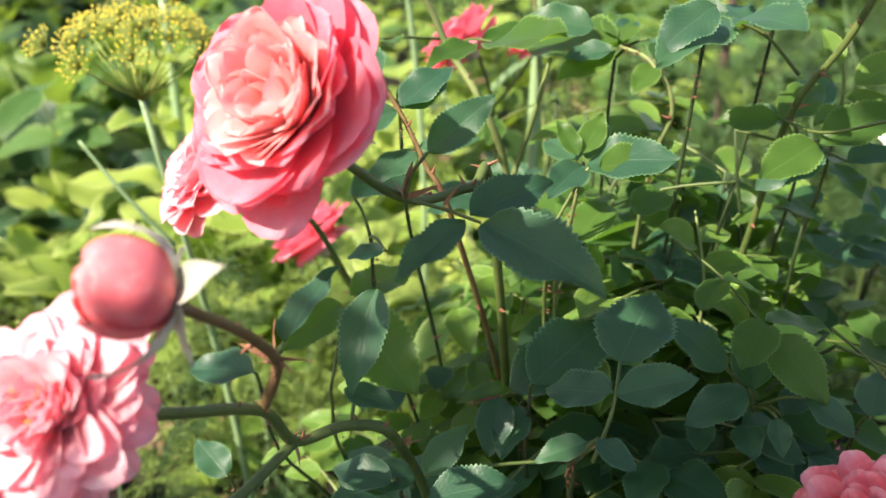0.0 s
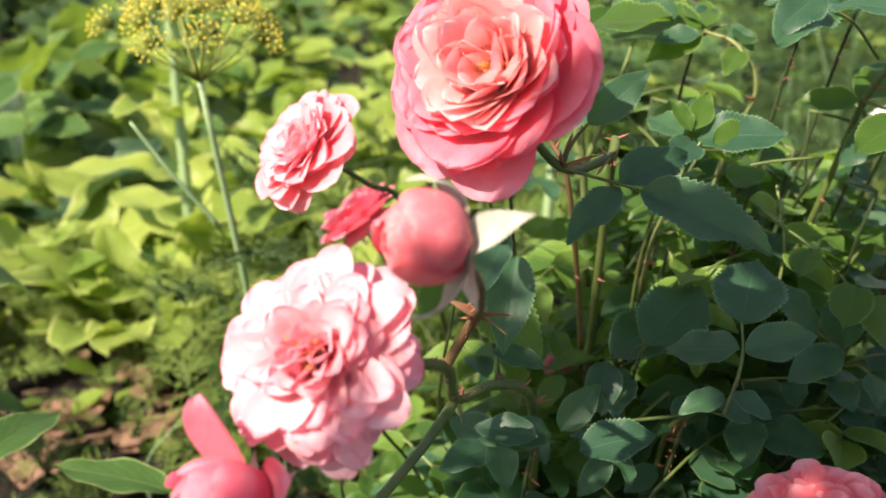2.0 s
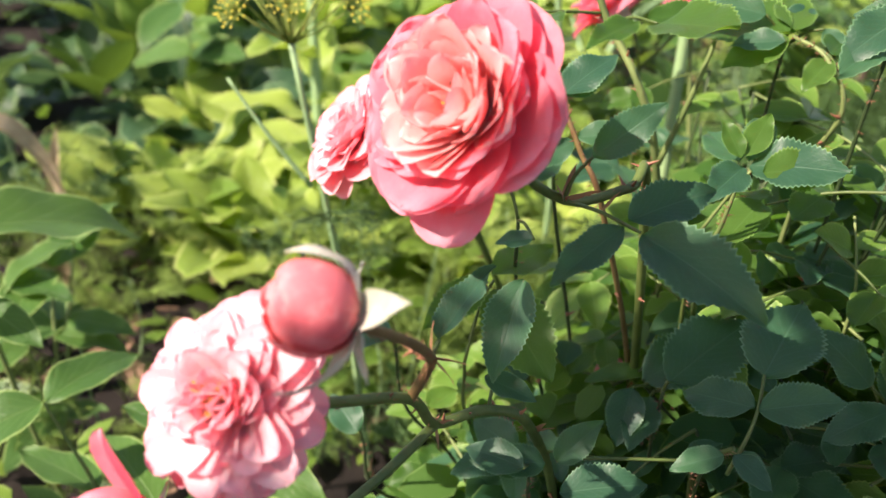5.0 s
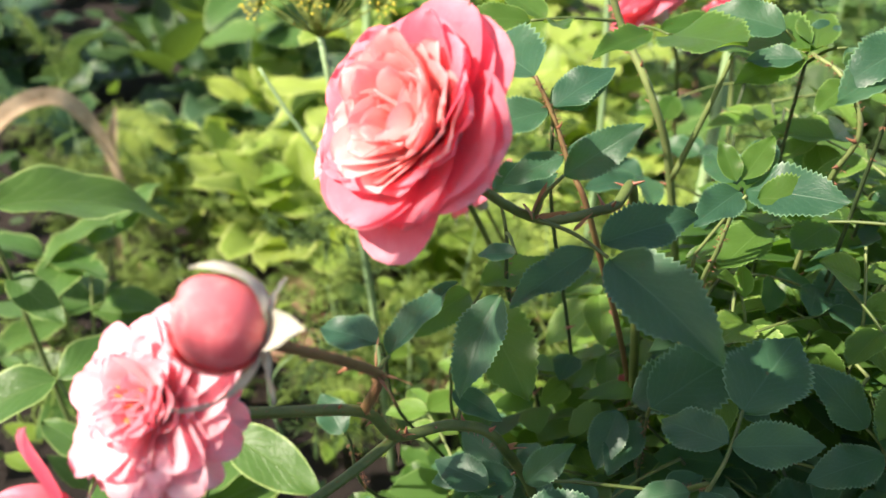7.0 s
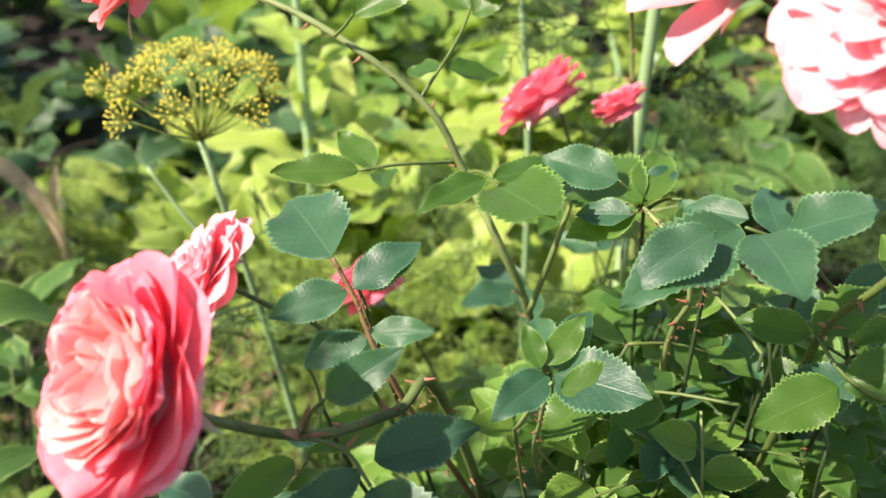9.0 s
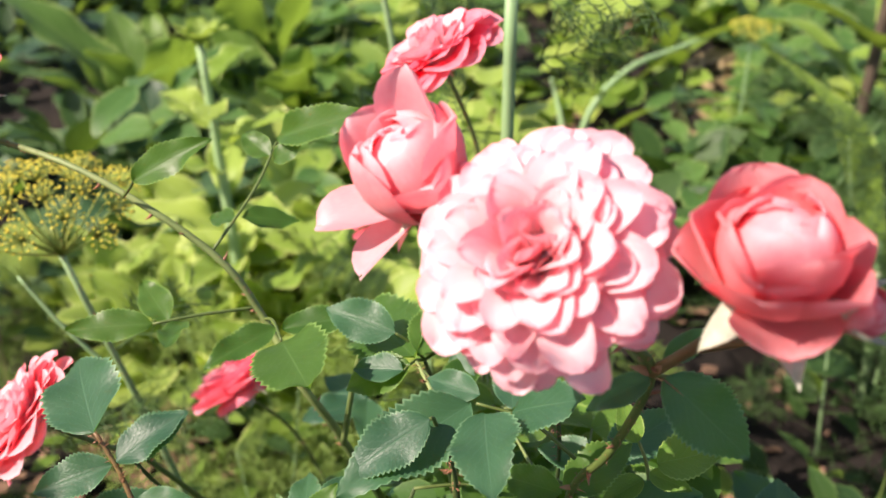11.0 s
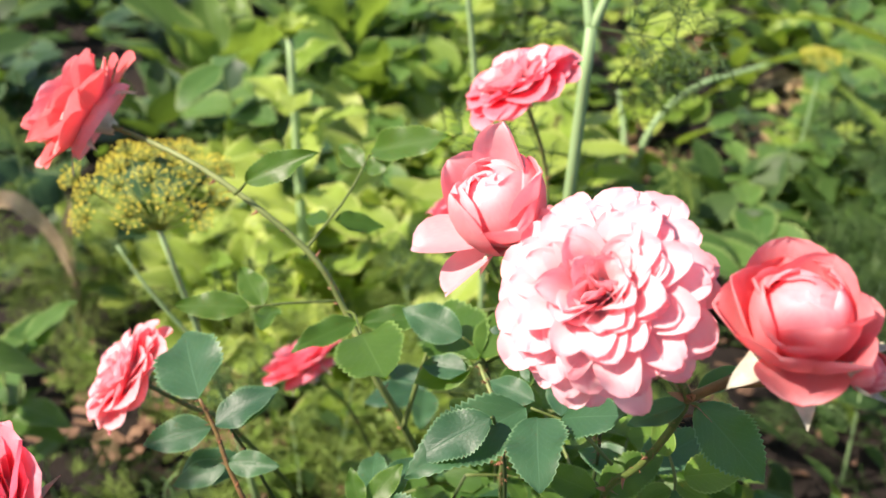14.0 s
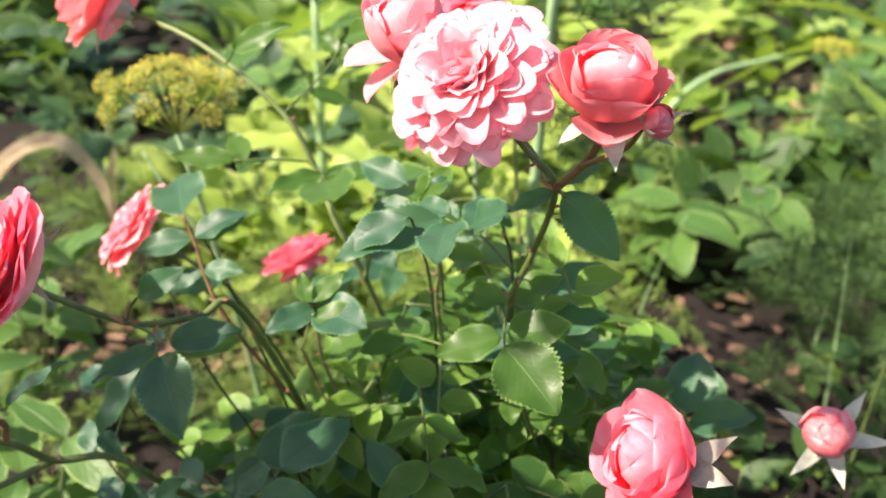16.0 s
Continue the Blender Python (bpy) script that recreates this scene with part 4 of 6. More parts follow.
s = flowering("rose shoot with five dark serrated leaves on one stalk", [(0.057, 0.283, 0.348), (0.050, 0.295, 0.330), (0.055, 0.330, 0.290)], -0.02, -0.1, 0.0011, 0.0022, CANE, 5, 45)
leaf(s, [(0.052, 0.266, 0.350), (0.058, 0.273, 0.362), (0.061, 0.279, 0.370), (0.064, 0.291, 0.376)], [((0.064, 0.291, 0.376), (0.082, 0.326, 0.389), 0.68), ((0.061, 0.278, 0.370), (0.089, 0.278, 0.379), 0.58), ((0.060, 0.279, 0.370), (0.038, 0.301, 0.359), 0.56), ((0.049, 0.263, 0.361), (0.031, 0.257, 0.359), 0.55), ((0.052, 0.263, 0.362), (0.064, 0.252, 0.358), 0.55)])
leaf(s, [(0.050, 0.295, 0.330), (0.010, 0.290, 0.330), (-0.006, 0.281, 0.334)], [((-0.006, 0.281, 0.334), (0.008, 0.284, 0.353), 0.55), ((-0.005, 0.255, 0.343), (0.025, 0.260, 0.349), 0.58), ((-0.010, 0.279, 0.334), (-0.032, 0.275, 0.338), 0.58)])

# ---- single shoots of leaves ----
s = flowering("rose shoot with dark leaves low in the bush", [(0.126, 0.319, 0.338), (0.128, 0.339, 0.288)], 0.016, -0.079, 0.0009, 0.0014, SHADED_CANE, 1, 21)
leaf(s, [(0.126, 0.319, 0.338), (0.120, 0.321, 0.348), (0.114, 0.323, 0.353)], [((0.114, 0.323, 0.353), (0.092, 0.327, 0.375), 0.6)])
leaf(s, [(0.126, 0.319, 0.338), (0.125, 0.317, 0.345), (0.123, 0.315, 0.348)], [((0.123, 0.315, 0.348), (0.129, 0.339, 0.366), 0.6)])
leaf(s, [(0.126, 0.319, 0.338), (0.123, 0.315, 0.346), (0.119, 0.311, 0.351)], [((0.119, 0.311, 0.351), (0.093, 0.298, 0.346), 0.6)])
leaf(s, [(0.126, 0.319, 0.338), (0.128, 0.310, 0.343), (0.129, 0.302, 0.344)], [((0.129, 0.302, 0.344), (0.128, 0.288, 0.337), 0.6)])
leaf(s, [(0.126, 0.319, 0.338), (0.131, 0.315, 0.341), (0.135, 0.311, 0.339)], [((0.135, 0.311, 0.339), (0.151, 0.325, 0.346), 0.6)])
leaf(s, [(0.126, 0.319, 0.338), (0.133, 0.310, 0.348), (0.139, 0.301, 0.354)], [((0.139, 0.301, 0.354), (0.154, 0.287, 0.347), 0.6)])
s = flowering("rose shoot with dark leaves low in the bush", [(0.163, 0.306, 0.337), (0.165, 0.326, 0.287)], 0.038, -0.086, 0.0009, 0.0014, SHADED_CANE, 1, 22)
leaf(s, [(0.163, 0.306, 0.337), (0.163, 0.302, 0.344), (0.163, 0.298, 0.347)], [((0.163, 0.298, 0.347), (0.174, 0.319, 0.357), 0.6)])
s = flowering("rose shoot with small dark leaves beside thorny stems", [(0.052, 0.301, 0.324), (0.054, 0.321, 0.274)], -0.029, -0.09, 0.0009, 0.0014, SHADED_CANE, 1, 23)
leaf(s, [(0.052, 0.301, 0.324), (0.048, 0.298, 0.329), (0.044, 0.296, 0.329)], [((0.044, 0.296, 0.329), (0.058, 0.303, 0.334), 0.6)])
leaf(s, [(0.052, 0.301, 0.324), (0.056, 0.295, 0.334), (0.060, 0.290, 0.340)], [((0.060, 0.290, 0.340), (0.072, 0.282, 0.335), 0.6)])
s = flowering("rose shoot with small dark leaves beside thorny stems", [(0.035, 0.345, 0.323), (0.037, 0.365, 0.273)], -0.039, -0.063, 0.0009, 0.0014, SHADED_CANE, 1, 24)
leaf(s, [(0.035, 0.345, 0.323), (0.032, 0.343, 0.329), (0.029, 0.341, 0.332)], [((0.029, 0.341, 0.332), (0.065, 0.354, 0.350), 0.6)])
leaf(s, [(0.035, 0.345, 0.323), (0.030, 0.338, 0.331), (0.024, 0.331, 0.335)], [((0.024, 0.331, 0.335), (0.018, 0.309, 0.322), 0.6)])
leaf(s, [(0.035, 0.345, 0.323), (0.046, 0.343, 0.330), (0.056, 0.342, 0.333)], [((0.056, 0.342, 0.333), (0.081, 0.358, 0.348), 0.6)])
leaf(s, [(0.035, 0.345, 0.323), (0.034, 0.338, 0.328), (0.032, 0.332, 0.330)], [((0.032, 0.332, 0.330), (0.023, 0.307, 0.322), 0.6)])
s = flowering("rose shoot with low leaves under the pale bloom", [(-0.016, 0.283, 0.326), (-0.014, 0.303, 0.276)], -0.07, -0.1, 0.0009, 0.0014, SHADED_CANE, 1, 25)
leaf(s, [(-0.016, 0.283, 0.326), (-0.015, 0.282, 0.331), (-0.014, 0.280, 0.331)], [((-0.014, 0.280, 0.331), (-0.038, 0.277, 0.336), 0.6)])
leaf(s, [(-0.016, 0.283, 0.326), (-0.017, 0.276, 0.335), (-0.018, 0.269, 0.340)], [((-0.018, 0.269, 0.340), (-0.041, 0.278, 0.341), 0.6)])
s = flowering("rose shoot with low leaves under the pale bloom", [(-0.079, 0.343, 0.334), (-0.077, 0.363, 0.284)], -0.107, -0.064, 0.0009, 0.0014, SHADED_CANE, 1, 26)
leaf(s, [(-0.079, 0.343, 0.334), (-0.079, 0.339, 0.341), (-0.079, 0.335, 0.344)], [((-0.079, 0.335, 0.344), (-0.111, 0.346, 0.343), 0.6)])
s = flowering("rose shoot with low leaves under the pale bloom", [(-0.093, 0.334, 0.288), (-0.091, 0.354, 0.238)], -0.116, -0.07, 0.0009, 0.0014, SHADED_CANE, 1, 27)
leaf(s, [(-0.093, 0.334, 0.288), (-0.093, 0.330, 0.295), (-0.093, 0.326, 0.298)], [((-0.093, 0.326, 0.298), (-0.109, 0.341, 0.307), 0.6)])
s = flowering("tall rose cane with small leaves against the light", [(0.079, 0.427, 0.456), (0.081, 0.447, 0.406)], -0.013, -0.014, 0.0009, 0.0014, SHADED_CANE, 1, 28)
leaf(s, [(0.079, 0.427, 0.456), (0.077, 0.419, 0.461), (0.075, 0.410, 0.463)], [((0.075, 0.410, 0.463), (0.053, 0.410, 0.462), 0.6)])
leaf(s, [(0.079, 0.427, 0.456), (0.073, 0.426, 0.465), (0.068, 0.424, 0.470)], [((0.068, 0.424, 0.470), (0.037, 0.427, 0.477), 0.6)])
leaf(s, [(0.079, 0.427, 0.456), (0.078, 0.424, 0.461), (0.078, 0.421, 0.463)], [((0.078, 0.421, 0.463), (0.089, 0.438, 0.475), 0.6)])
leaf(s, [(0.079, 0.427, 0.456), (0.086, 0.425, 0.463), (0.093, 0.422, 0.466)], [((0.093, 0.422, 0.466), (0.102, 0.408, 0.458), 0.6)])
s = flowering("tall rose cane with small leaves against the light", [(0.101, 0.360, 0.482), (0.103, 0.380, 0.432)], 0.0, -0.054, 0.0009, 0.0014, SHADED_CANE, 1, 29)
leaf(s, [(0.101, 0.360, 0.482), (0.101, 0.356, 0.489), (0.101, 0.352, 0.492)], [((0.101, 0.352, 0.492), (0.077, 0.333, 0.482), 0.6)])
s = flowering("tall rose cane with small leaves against the light", [(0.136, 0.386, 0.480), (0.138, 0.406, 0.430)], 0.022, -0.038, 0.0009, 0.0014, SHADED_CANE, 1, 30)
leaf(s, [(0.136, 0.386, 0.480), (0.136, 0.382, 0.487), (0.136, 0.378, 0.490)], [((0.136, 0.378, 0.490), (0.144, 0.376, 0.485), 0.6)])
s = flowering("arching rose cane with pairs of dark leaves", [(0.160, 0.395, 0.421), (0.162, 0.415, 0.371)], 0.036, -0.033, 0.0009, 0.0014, SHADED_CANE, 1, 31)
leaf(s, [(0.160, 0.395, 0.421), (0.158, 0.402, 0.430), (0.157, 0.408, 0.434)], [((0.157, 0.408, 0.434), (0.182, 0.426, 0.449), 0.6)])
leaf(s, [(0.160, 0.395, 0.421), (0.161, 0.390, 0.427), (0.163, 0.384, 0.430)], [((0.163, 0.384, 0.430), (0.191, 0.390, 0.442), 0.6)])
leaf(s, [(0.160, 0.395, 0.421), (0.159, 0.384, 0.428), (0.159, 0.374, 0.430)], [((0.159, 0.374, 0.430), (0.129, 0.358, 0.421), 0.6)])
leaf(s, [(0.160, 0.395, 0.421), (0.157, 0.401, 0.429), (0.154, 0.407, 0.433)], [((0.154, 0.407, 0.433), (0.129, 0.409, 0.435), 0.6)])
leaf(s, [(0.160, 0.395, 0.421), (0.162, 0.378, 0.427), (0.165, 0.362, 0.428)], [((0.165, 0.362, 0.428), (0.186, 0.364, 0.434), 0.6)])
s = flowering("arching rose cane with pairs of dark leaves", [(0.120, 0.435, 0.392), (0.122, 0.455, 0.342)], 0.012, -0.009, 0.0009, 0.0014, SHADED_CANE, 1, 32)
leaf(s, [(0.120, 0.435, 0.392), (0.120, 0.431, 0.399), (0.120, 0.427, 0.402)], [((0.120, 0.427, 0.402), (0.135, 0.412, 0.394), 0.6)])
s = flowering("short rose shoot with one upright leaf", [(-0.017, 0.359, 0.443), (-0.015, 0.379, 0.393)], -0.07, -0.055, 0.0009, 0.0014, SHADED_CANE, 1, 33)
leaf(s, [(-0.017, 0.359, 0.443), (-0.017, 0.355, 0.450), (-0.017, 0.351, 0.453)], [((-0.017, 0.351, 0.453), (0.002, 0.368, 0.466), 0.6)])
s = flowering("short rose shoot with one upright leaf", [(-0.029, 0.342, 0.403), (-0.027, 0.362, 0.353)], -0.077, -0.065, 0.0009, 0.0014, SHADED_CANE, 1, 34)
leaf(s, [(-0.029, 0.342, 0.403), (-0.032, 0.344, 0.413), (-0.036, 0.345, 0.420)], [((-0.036, 0.345, 0.420), (-0.013, 0.365, 0.423), 0.6)])
leaf(s, [(-0.029, 0.342, 0.403), (-0.026, 0.332, 0.407), (-0.022, 0.322, 0.406)], [((-0.022, 0.322, 0.406), (-0.037, 0.323, 0.404), 0.6)])
s = flowering("young rose shoot with glossy light-green leaves", [(0.102, 0.408, 0.338), (0.104, 0.428, 0.288)], 0.001, -0.025, 0.0009, 0.0014, CANE, 1, 35)
leaf(s, [(0.102, 0.408, 0.338), (0.099, 0.408, 0.346), (0.097, 0.409, 0.349)], [((0.097, 0.409, 0.349), (0.071, 0.414, 0.353), 0.6)], CANE, LEAFLETS_MID)
leaf(s, [(0.102, 0.408, 0.338), (0.100, 0.409, 0.346), (0.099, 0.410, 0.350)], [((0.099, 0.410, 0.350), (0.115, 0.420, 0.357), 0.6)], CANE, LEAFLETS_MID)
leaf(s, [(0.102, 0.408, 0.338), (0.103, 0.402, 0.343), (0.104, 0.395, 0.344)], [((0.104, 0.395, 0.344), (0.129, 0.399, 0.355), 0.6)], CANE, LEAFLETS_MID)
leaf(s, [(0.102, 0.408, 0.338), (0.104, 0.397, 0.345), (0.106, 0.387, 0.349)], [((0.106, 0.387, 0.349), (0.112, 0.367, 0.335), 0.6)], CANE, LEAFLETS_MID)
s = flowering("young rose shoot with glossy light-green leaves", [(0.156, 0.395, 0.330), (0.158, 0.415, 0.280)], 0.033, -0.033, 0.0009, 0.0014, CANE, 1, 36)
leaf(s, [(0.156, 0.395, 0.330), (0.156, 0.391, 0.337), (0.156, 0.387, 0.340)], [((0.156, 0.387, 0.340), (0.130, 0.409, 0.350), 0.6)], CANE, LEAFLETS_MID)
s = flowering("young rose shoot with glossy light-green leaves", [(0.039, 0.406, 0.337), (0.041, 0.426, 0.287)], -0.037, -0.027, 0.0009, 0.0014, CANE, 1, 37)
leaf(s, [(0.039, 0.406, 0.337), (0.039, 0.402, 0.344), (0.039, 0.398, 0.347)], [((0.039, 0.398, 0.347), (0.049, 0.415, 0.349), 0.6)], CANE, LEAFLETS_MID)
s = flowering("rose shoot with low leaves near the soil", [(0.236, 0.377, 0.389), (0.238, 0.397, 0.339)], 0.082, -0.044, 0.0009, 0.0014, SHADED_CANE, 1, 38)
leaf(s, [(0.236, 0.377, 0.389), (0.236, 0.373, 0.396), (0.236, 0.369, 0.399)], [((0.236, 0.369, 0.399), (0.201, 0.371, 0.404), 0.6)])
s = flowering("rose shoot with low leaves near the soil", [(0.252, 0.496, 0.313), (0.254, 0.516, 0.263)], 0.091, 0.028, 0.0009, 0.0014, SHADED_CANE, 1, 39)
leaf(s, [(0.252, 0.496, 0.313), (0.252, 0.492, 0.320), (0.252, 0.488, 0.323)], [((0.252, 0.488, 0.323), (0.220, 0.521, 0.335), 0.6)])
s = flowering("rose shoot with low leaves near the soil", [(0.238, 0.465, 0.331), (0.240, 0.485, 0.281)], 0.083, 0.009, 0.0009, 0.0014, SHADED_CANE, 1, 40)
leaf(s, [(0.238, 0.465, 0.331), (0.238, 0.461, 0.338), (0.238, 0.457, 0.341)], [((0.238, 0.457, 0.341), (0.268, 0.453, 0.356), 0.6)])
s = flowering("rose shoot with low leaves near the soil", [(0.035, 0.320, 0.343), (0.037, 0.340, 0.293)], -0.039, -0.078, 0.0009, 0.0014, SHADED_CANE, 1, 41)
leaf(s, [(0.035, 0.320, 0.343), (0.035, 0.316, 0.350), (0.035, 0.312, 0.353)], [((0.035, 0.312, 0.353), (0.071, 0.348, 0.368), 0.6)])
s = flowering("rose shoot with low leaves near the soil", [(0.084, 0.355, 0.329), (0.086, 0.375, 0.279)], -0.01, -0.057, 0.0009, 0.0014, SHADED_CANE, 1, 42)
leaf(s, [(0.084, 0.355, 0.329), (0.084, 0.351, 0.336), (0.084, 0.347, 0.339)], [((0.084, 0.347, 0.339), (0.053, 0.370, 0.354), 0.6)])

s = flowering("young rose sprig with glossy yellow-green leaves", [(0.115, 0.3679, 0.3448), (0.117, 0.3879, 0.2948)], 0.007, -0.041, 0.0009, 0.0014, CANE, 1, 70)
leaf(s, [(0.115, 0.3679, 0.3448), (0.1142, 0.3671, 0.3729), (0.1098, 0.3773, 0.4004)], [((0.1097, 0.3719, 0.3869), (0.0916, 0.3626, 0.3992), 0.62), ((0.1123, 0.3729, 0.387), (0.1295, 0.3864, 0.3887), 0.55), ((0.1138, 0.3694, 0.3754), (0.1361, 0.3721, 0.3788), 0.62), ((0.115, 0.3654, 0.3709), (0.1244, 0.3367, 0.3689), 0.62)], OLD_CANE, LEAFLETS_YOUNG)
s = flowering("young rose sprig with glossy yellow-green leaves", [(0.0734, 0.3702, 0.3334), (0.0754, 0.3902, 0.2834)], -0.013, -0.04, 0.0009, 0.0014, CANE, 1, 71)
leaf(s, [(0.0734, 0.3702, 0.3334), (0.0703, 0.3686, 0.3621), (0.0644, 0.3683, 0.3796)], [((0.0635, 0.3675, 0.3791), (0.0561, 0.3589, 0.3892), 0.60), ((0.0669, 0.3658, 0.3757), (0.0651, 0.3749, 0.3862), 0.60), ((0.0703, 0.3686, 0.3621), (0.0583, 0.3419, 0.3714), 0.60), ((0.0722, 0.3673, 0.36), (0.0857, 0.3426, 0.3598), 0.60)], OLD_CANE, LEAFLETS_YOUNG)
s = flowering("rose sprig with fresh green leaves behind the dark leaf", [(0.1741, 0.3986, 0.4248), (0.1761, 0.4186, 0.3748)], 0.037, -0.026, 0.0009, 0.0014, CANE, 1, 72)
leaf(s, [(0.1741, 0.3986, 0.4248), (0.1712, 0.391, 0.4491), (0.1674, 0.3877, 0.4628)], [((0.1744, 0.3884, 0.4535), (0.1968, 0.3871, 0.466), 0.60), ((0.1665, 0.3874, 0.4627), (0.1593, 0.3946, 0.4755), 0.55), ((0.1723, 0.3897, 0.4471), (0.1863, 0.3814, 0.4503), 0.50), ((0.1704, 0.3918, 0.4418), (0.1565, 0.3803, 0.4379), 0.50)], OLD_CANE, LEAFLETS_YOUNG)
s = flowering("rose shoot with broad bluish-green leaves near the soil", [(0.2424, 0.4438, 0.3201), (0.2444, 0.4638, 0.2701)], 0.071, -0.003, 0.0009, 0.0014, CANE, 1, 73)
leaf(s, [(0.2424, 0.4438, 0.3201), (0.2391, 0.4349, 0.3399), (0.2351, 0.437, 0.3572)], [((0.2353, 0.438, 0.3584), (0.2315, 0.4691, 0.3815), 0.78), ((0.2376, 0.435, 0.355), (0.2666, 0.4266, 0.3788), 0.66), ((0.2354, 0.433, 0.3526), (0.2009, 0.4168, 0.3649), 0.50)], CANE, LEAFLETS)
s = flowering("rose shoot with fresh green leaves in the middle of the bush", [(0.0434, 0.349, 0.4017), (0.0454, 0.369, 0.3517)], -0.028, -0.051, 0.0009, 0.0014, CANE, 1, 74)
leaf(s, [(0.0434, 0.349, 0.4017), (0.0515, 0.3434, 0.4226), (0.0562, 0.3407, 0.4328)], [((0.0595, 0.3365, 0.4342), (0.0861, 0.3385, 0.4378), 0.66), ((0.0541, 0.3435, 0.4374), (0.0637, 0.3587, 0.4501), 0.50), ((0.0519, 0.342, 0.4371), (0.0446, 0.3486, 0.45), 0.50)], OLD_CANE, LEAFLETS_MID)
s = flowering("rose shoot with drooping green leaves", [(-0.0475, 0.3353, 0.3357), (-0.0455, 0.3553, 0.2857)], -0.074, -0.057, 0.0009, 0.0014, CANE, 1, 75)
leaf(s, [(-0.0475, 0.3353, 0.3357), (-0.0426, 0.3421, 0.3607), (-0.0375, 0.3432, 0.3735)], [((-0.0378, 0.3402, 0.371), (-0.0102, 0.3061, 0.3519), 0.58), ((-0.0382, 0.3445, 0.3753), (-0.0128, 0.3795, 0.3751), 0.42), ((-0.0418, 0.3403, 0.3742), (-0.0604, 0.3047, 0.3741), 0.42)], CANE, LEAFLETS_MID)

# ---- leafy canes that fill the bush ----
fill = random.Random(5)


def canopy(x, y):
    """The height to which plain foliage reaches at a place."""
    return 0.345 - 0.045 * max(0.0, min(1.0, (0.07 - x) / 0.05)) + 0.085 * max(0.0, min(1.0, (y - 0.30) / 0.15)) - 0.10 * max(0.0, (abs(x - 0.10) - 0.12) / 0.12) - (0.17 * max(0.0, min(1.0, (0.05 - x) / 0.05)) if y > 0.40 else 0.0)


def filler_cane(top, foot, leaves, young):
    top, foot = Vector(top), Vector(foot)
    bend = top.lerp(foot, 0.5) + Vector((fill.uniform(-0.05, 0.05), fill.uniform(-0.04, 0.04), 0.05))
    pts = [foot, bend, top]
    s = shoot_thing(foot, "leafy rose cane with fresh green leaves" if young else "leafy rose cane with dense dark green leaves", "leafy canes")
    tube("cane", s, pts, 0.0015, 0.0008, SHADED_CANE, 6)
    fill.random()
    line = smooth_line(pts, 12)
    for k in range(leaves):
        i = int((0.35 + 0.65 * k / max(1, leaves - 1)) * (len(line) - 1))
        w = fill.uniform(0, 6.28)
        way = Vector((math.cos(w), math.sin(w), fill.uniform(-0.1, 0.5)))
        q = line[i] + way.normalized() * 0.03
        if q.z + 0.01 > canopy(q.x, q.y):
            way.z = -0.35
        wild_leaf(s, line[i], way, fill.uniform(0.040, 0.062), fill, fill.choice((3, 5, 5)), LEAFLETS_MID if not young and line[i].y > 0.36 and fill.random() < 0.75 else None, young)
    return s


for x, y, z in [(0.12, 0.36, 0.42), (0.155, 0.37, 0.40), (0.10, 0.37, 0.39), (0.06, 0.35, 0.36), (0.03, 0.34, 0.33), (0.13, 0.40, 0.43), (0.08, 0.40, 0.41), (0.16, 0.33, 0.36)]:
    filler_cane((x, y, z), (ROOT.x + (x - 0.1) * 0.5, ROOT.y + 0.02, -0.01), 6, False)
for n in range(54):
    x = fill.uniform(-0.05, 0.18)
    y = fill.uniform(0.28, 0.56)
    z = canopy(x, y) - fill.uniform(0.0, 0.13)
    filler_cane((x, y, z), (ROOT.x + (x - 0.1) * 0.5 + fill.uniform(-0.04, 0.04), ROOT.y + (y - 0.45) * 0.5 + fill.uniform(-0.03, 0.03), -0.01), fill.randint(4, 6), fill.random() < (0.55 if y > 0.35 else 0.0))


# ---- foliage deep in the bush, too dense to count ----
def scatter_blades(name, material, spots, rng, width, teeth, label, category, cols=2, rows=6, parent=None):
    """One mesh of many small blades: spots give place, length, heading, slope."""
    verts, faces, uvs = [], [], []
    proto = []
    nrow = rows
    for i in range(nrow + 1):
        v = i / nrow
        w = width * 0.5 * math.sin(math.pi * min(1, v ** 0.8)) ** 0.75 if 0 < v < 1 else 0.0
        if teeth and i % 2:
            w *= 1.12
        for j in range(cols + 1):
            u = j / cols * 2 - 1
            proto.append((u * w, v, 0.22 * abs(u * w) - 0.12 * v * v, 0.5 + u * 0.5, v))
    pf = [(i * (cols + 1) + j, i * (cols + 1) + j + 1, (i + 1) * (cols + 1) + j + 1, (i + 1) * (cols + 1) + j) for i in range(nrow) for j in range(cols)]
    pa = np.array(proto)
    fa = np.array(pf)
    allv, alluv, allf = [], [], []
    for n, (at, size, head, slope, roll) in enumerate(spots):
        m = np.array(Euler((slope, roll, head), "XYZ").to_matrix())
        allv.append(pa[:, :3] * size @ m.T + np.array(at))
        alluv.append(pa[:, 3:])
        allf.append(fa + n * len(pa))
    v = np.concatenate(allv)
    f = np.concatenate(allf)
    me = bpy.data.meshes.new(name)
    me.from_pydata(v.tolist(), [], f.tolist())
    me.materials.append(material)
    me.polygons.foreach_set("use_smooth", [True] * len(me.polygons))
    layer = me.uv_layers.new(name="UVMap")
    idx = np.zeros(len(me.loops), dtype=np.int32)
    me.loops.foreach_get("vertex_index", idx)
    layer.data.foreach_set("uv", np.concatenate(alluv).astype(np.float32)[idx].ravel())
    if parent:
        return part(name, me, parent)
    ob = new(name, me)
    return tagged(ob, label, category, "", "stuff")


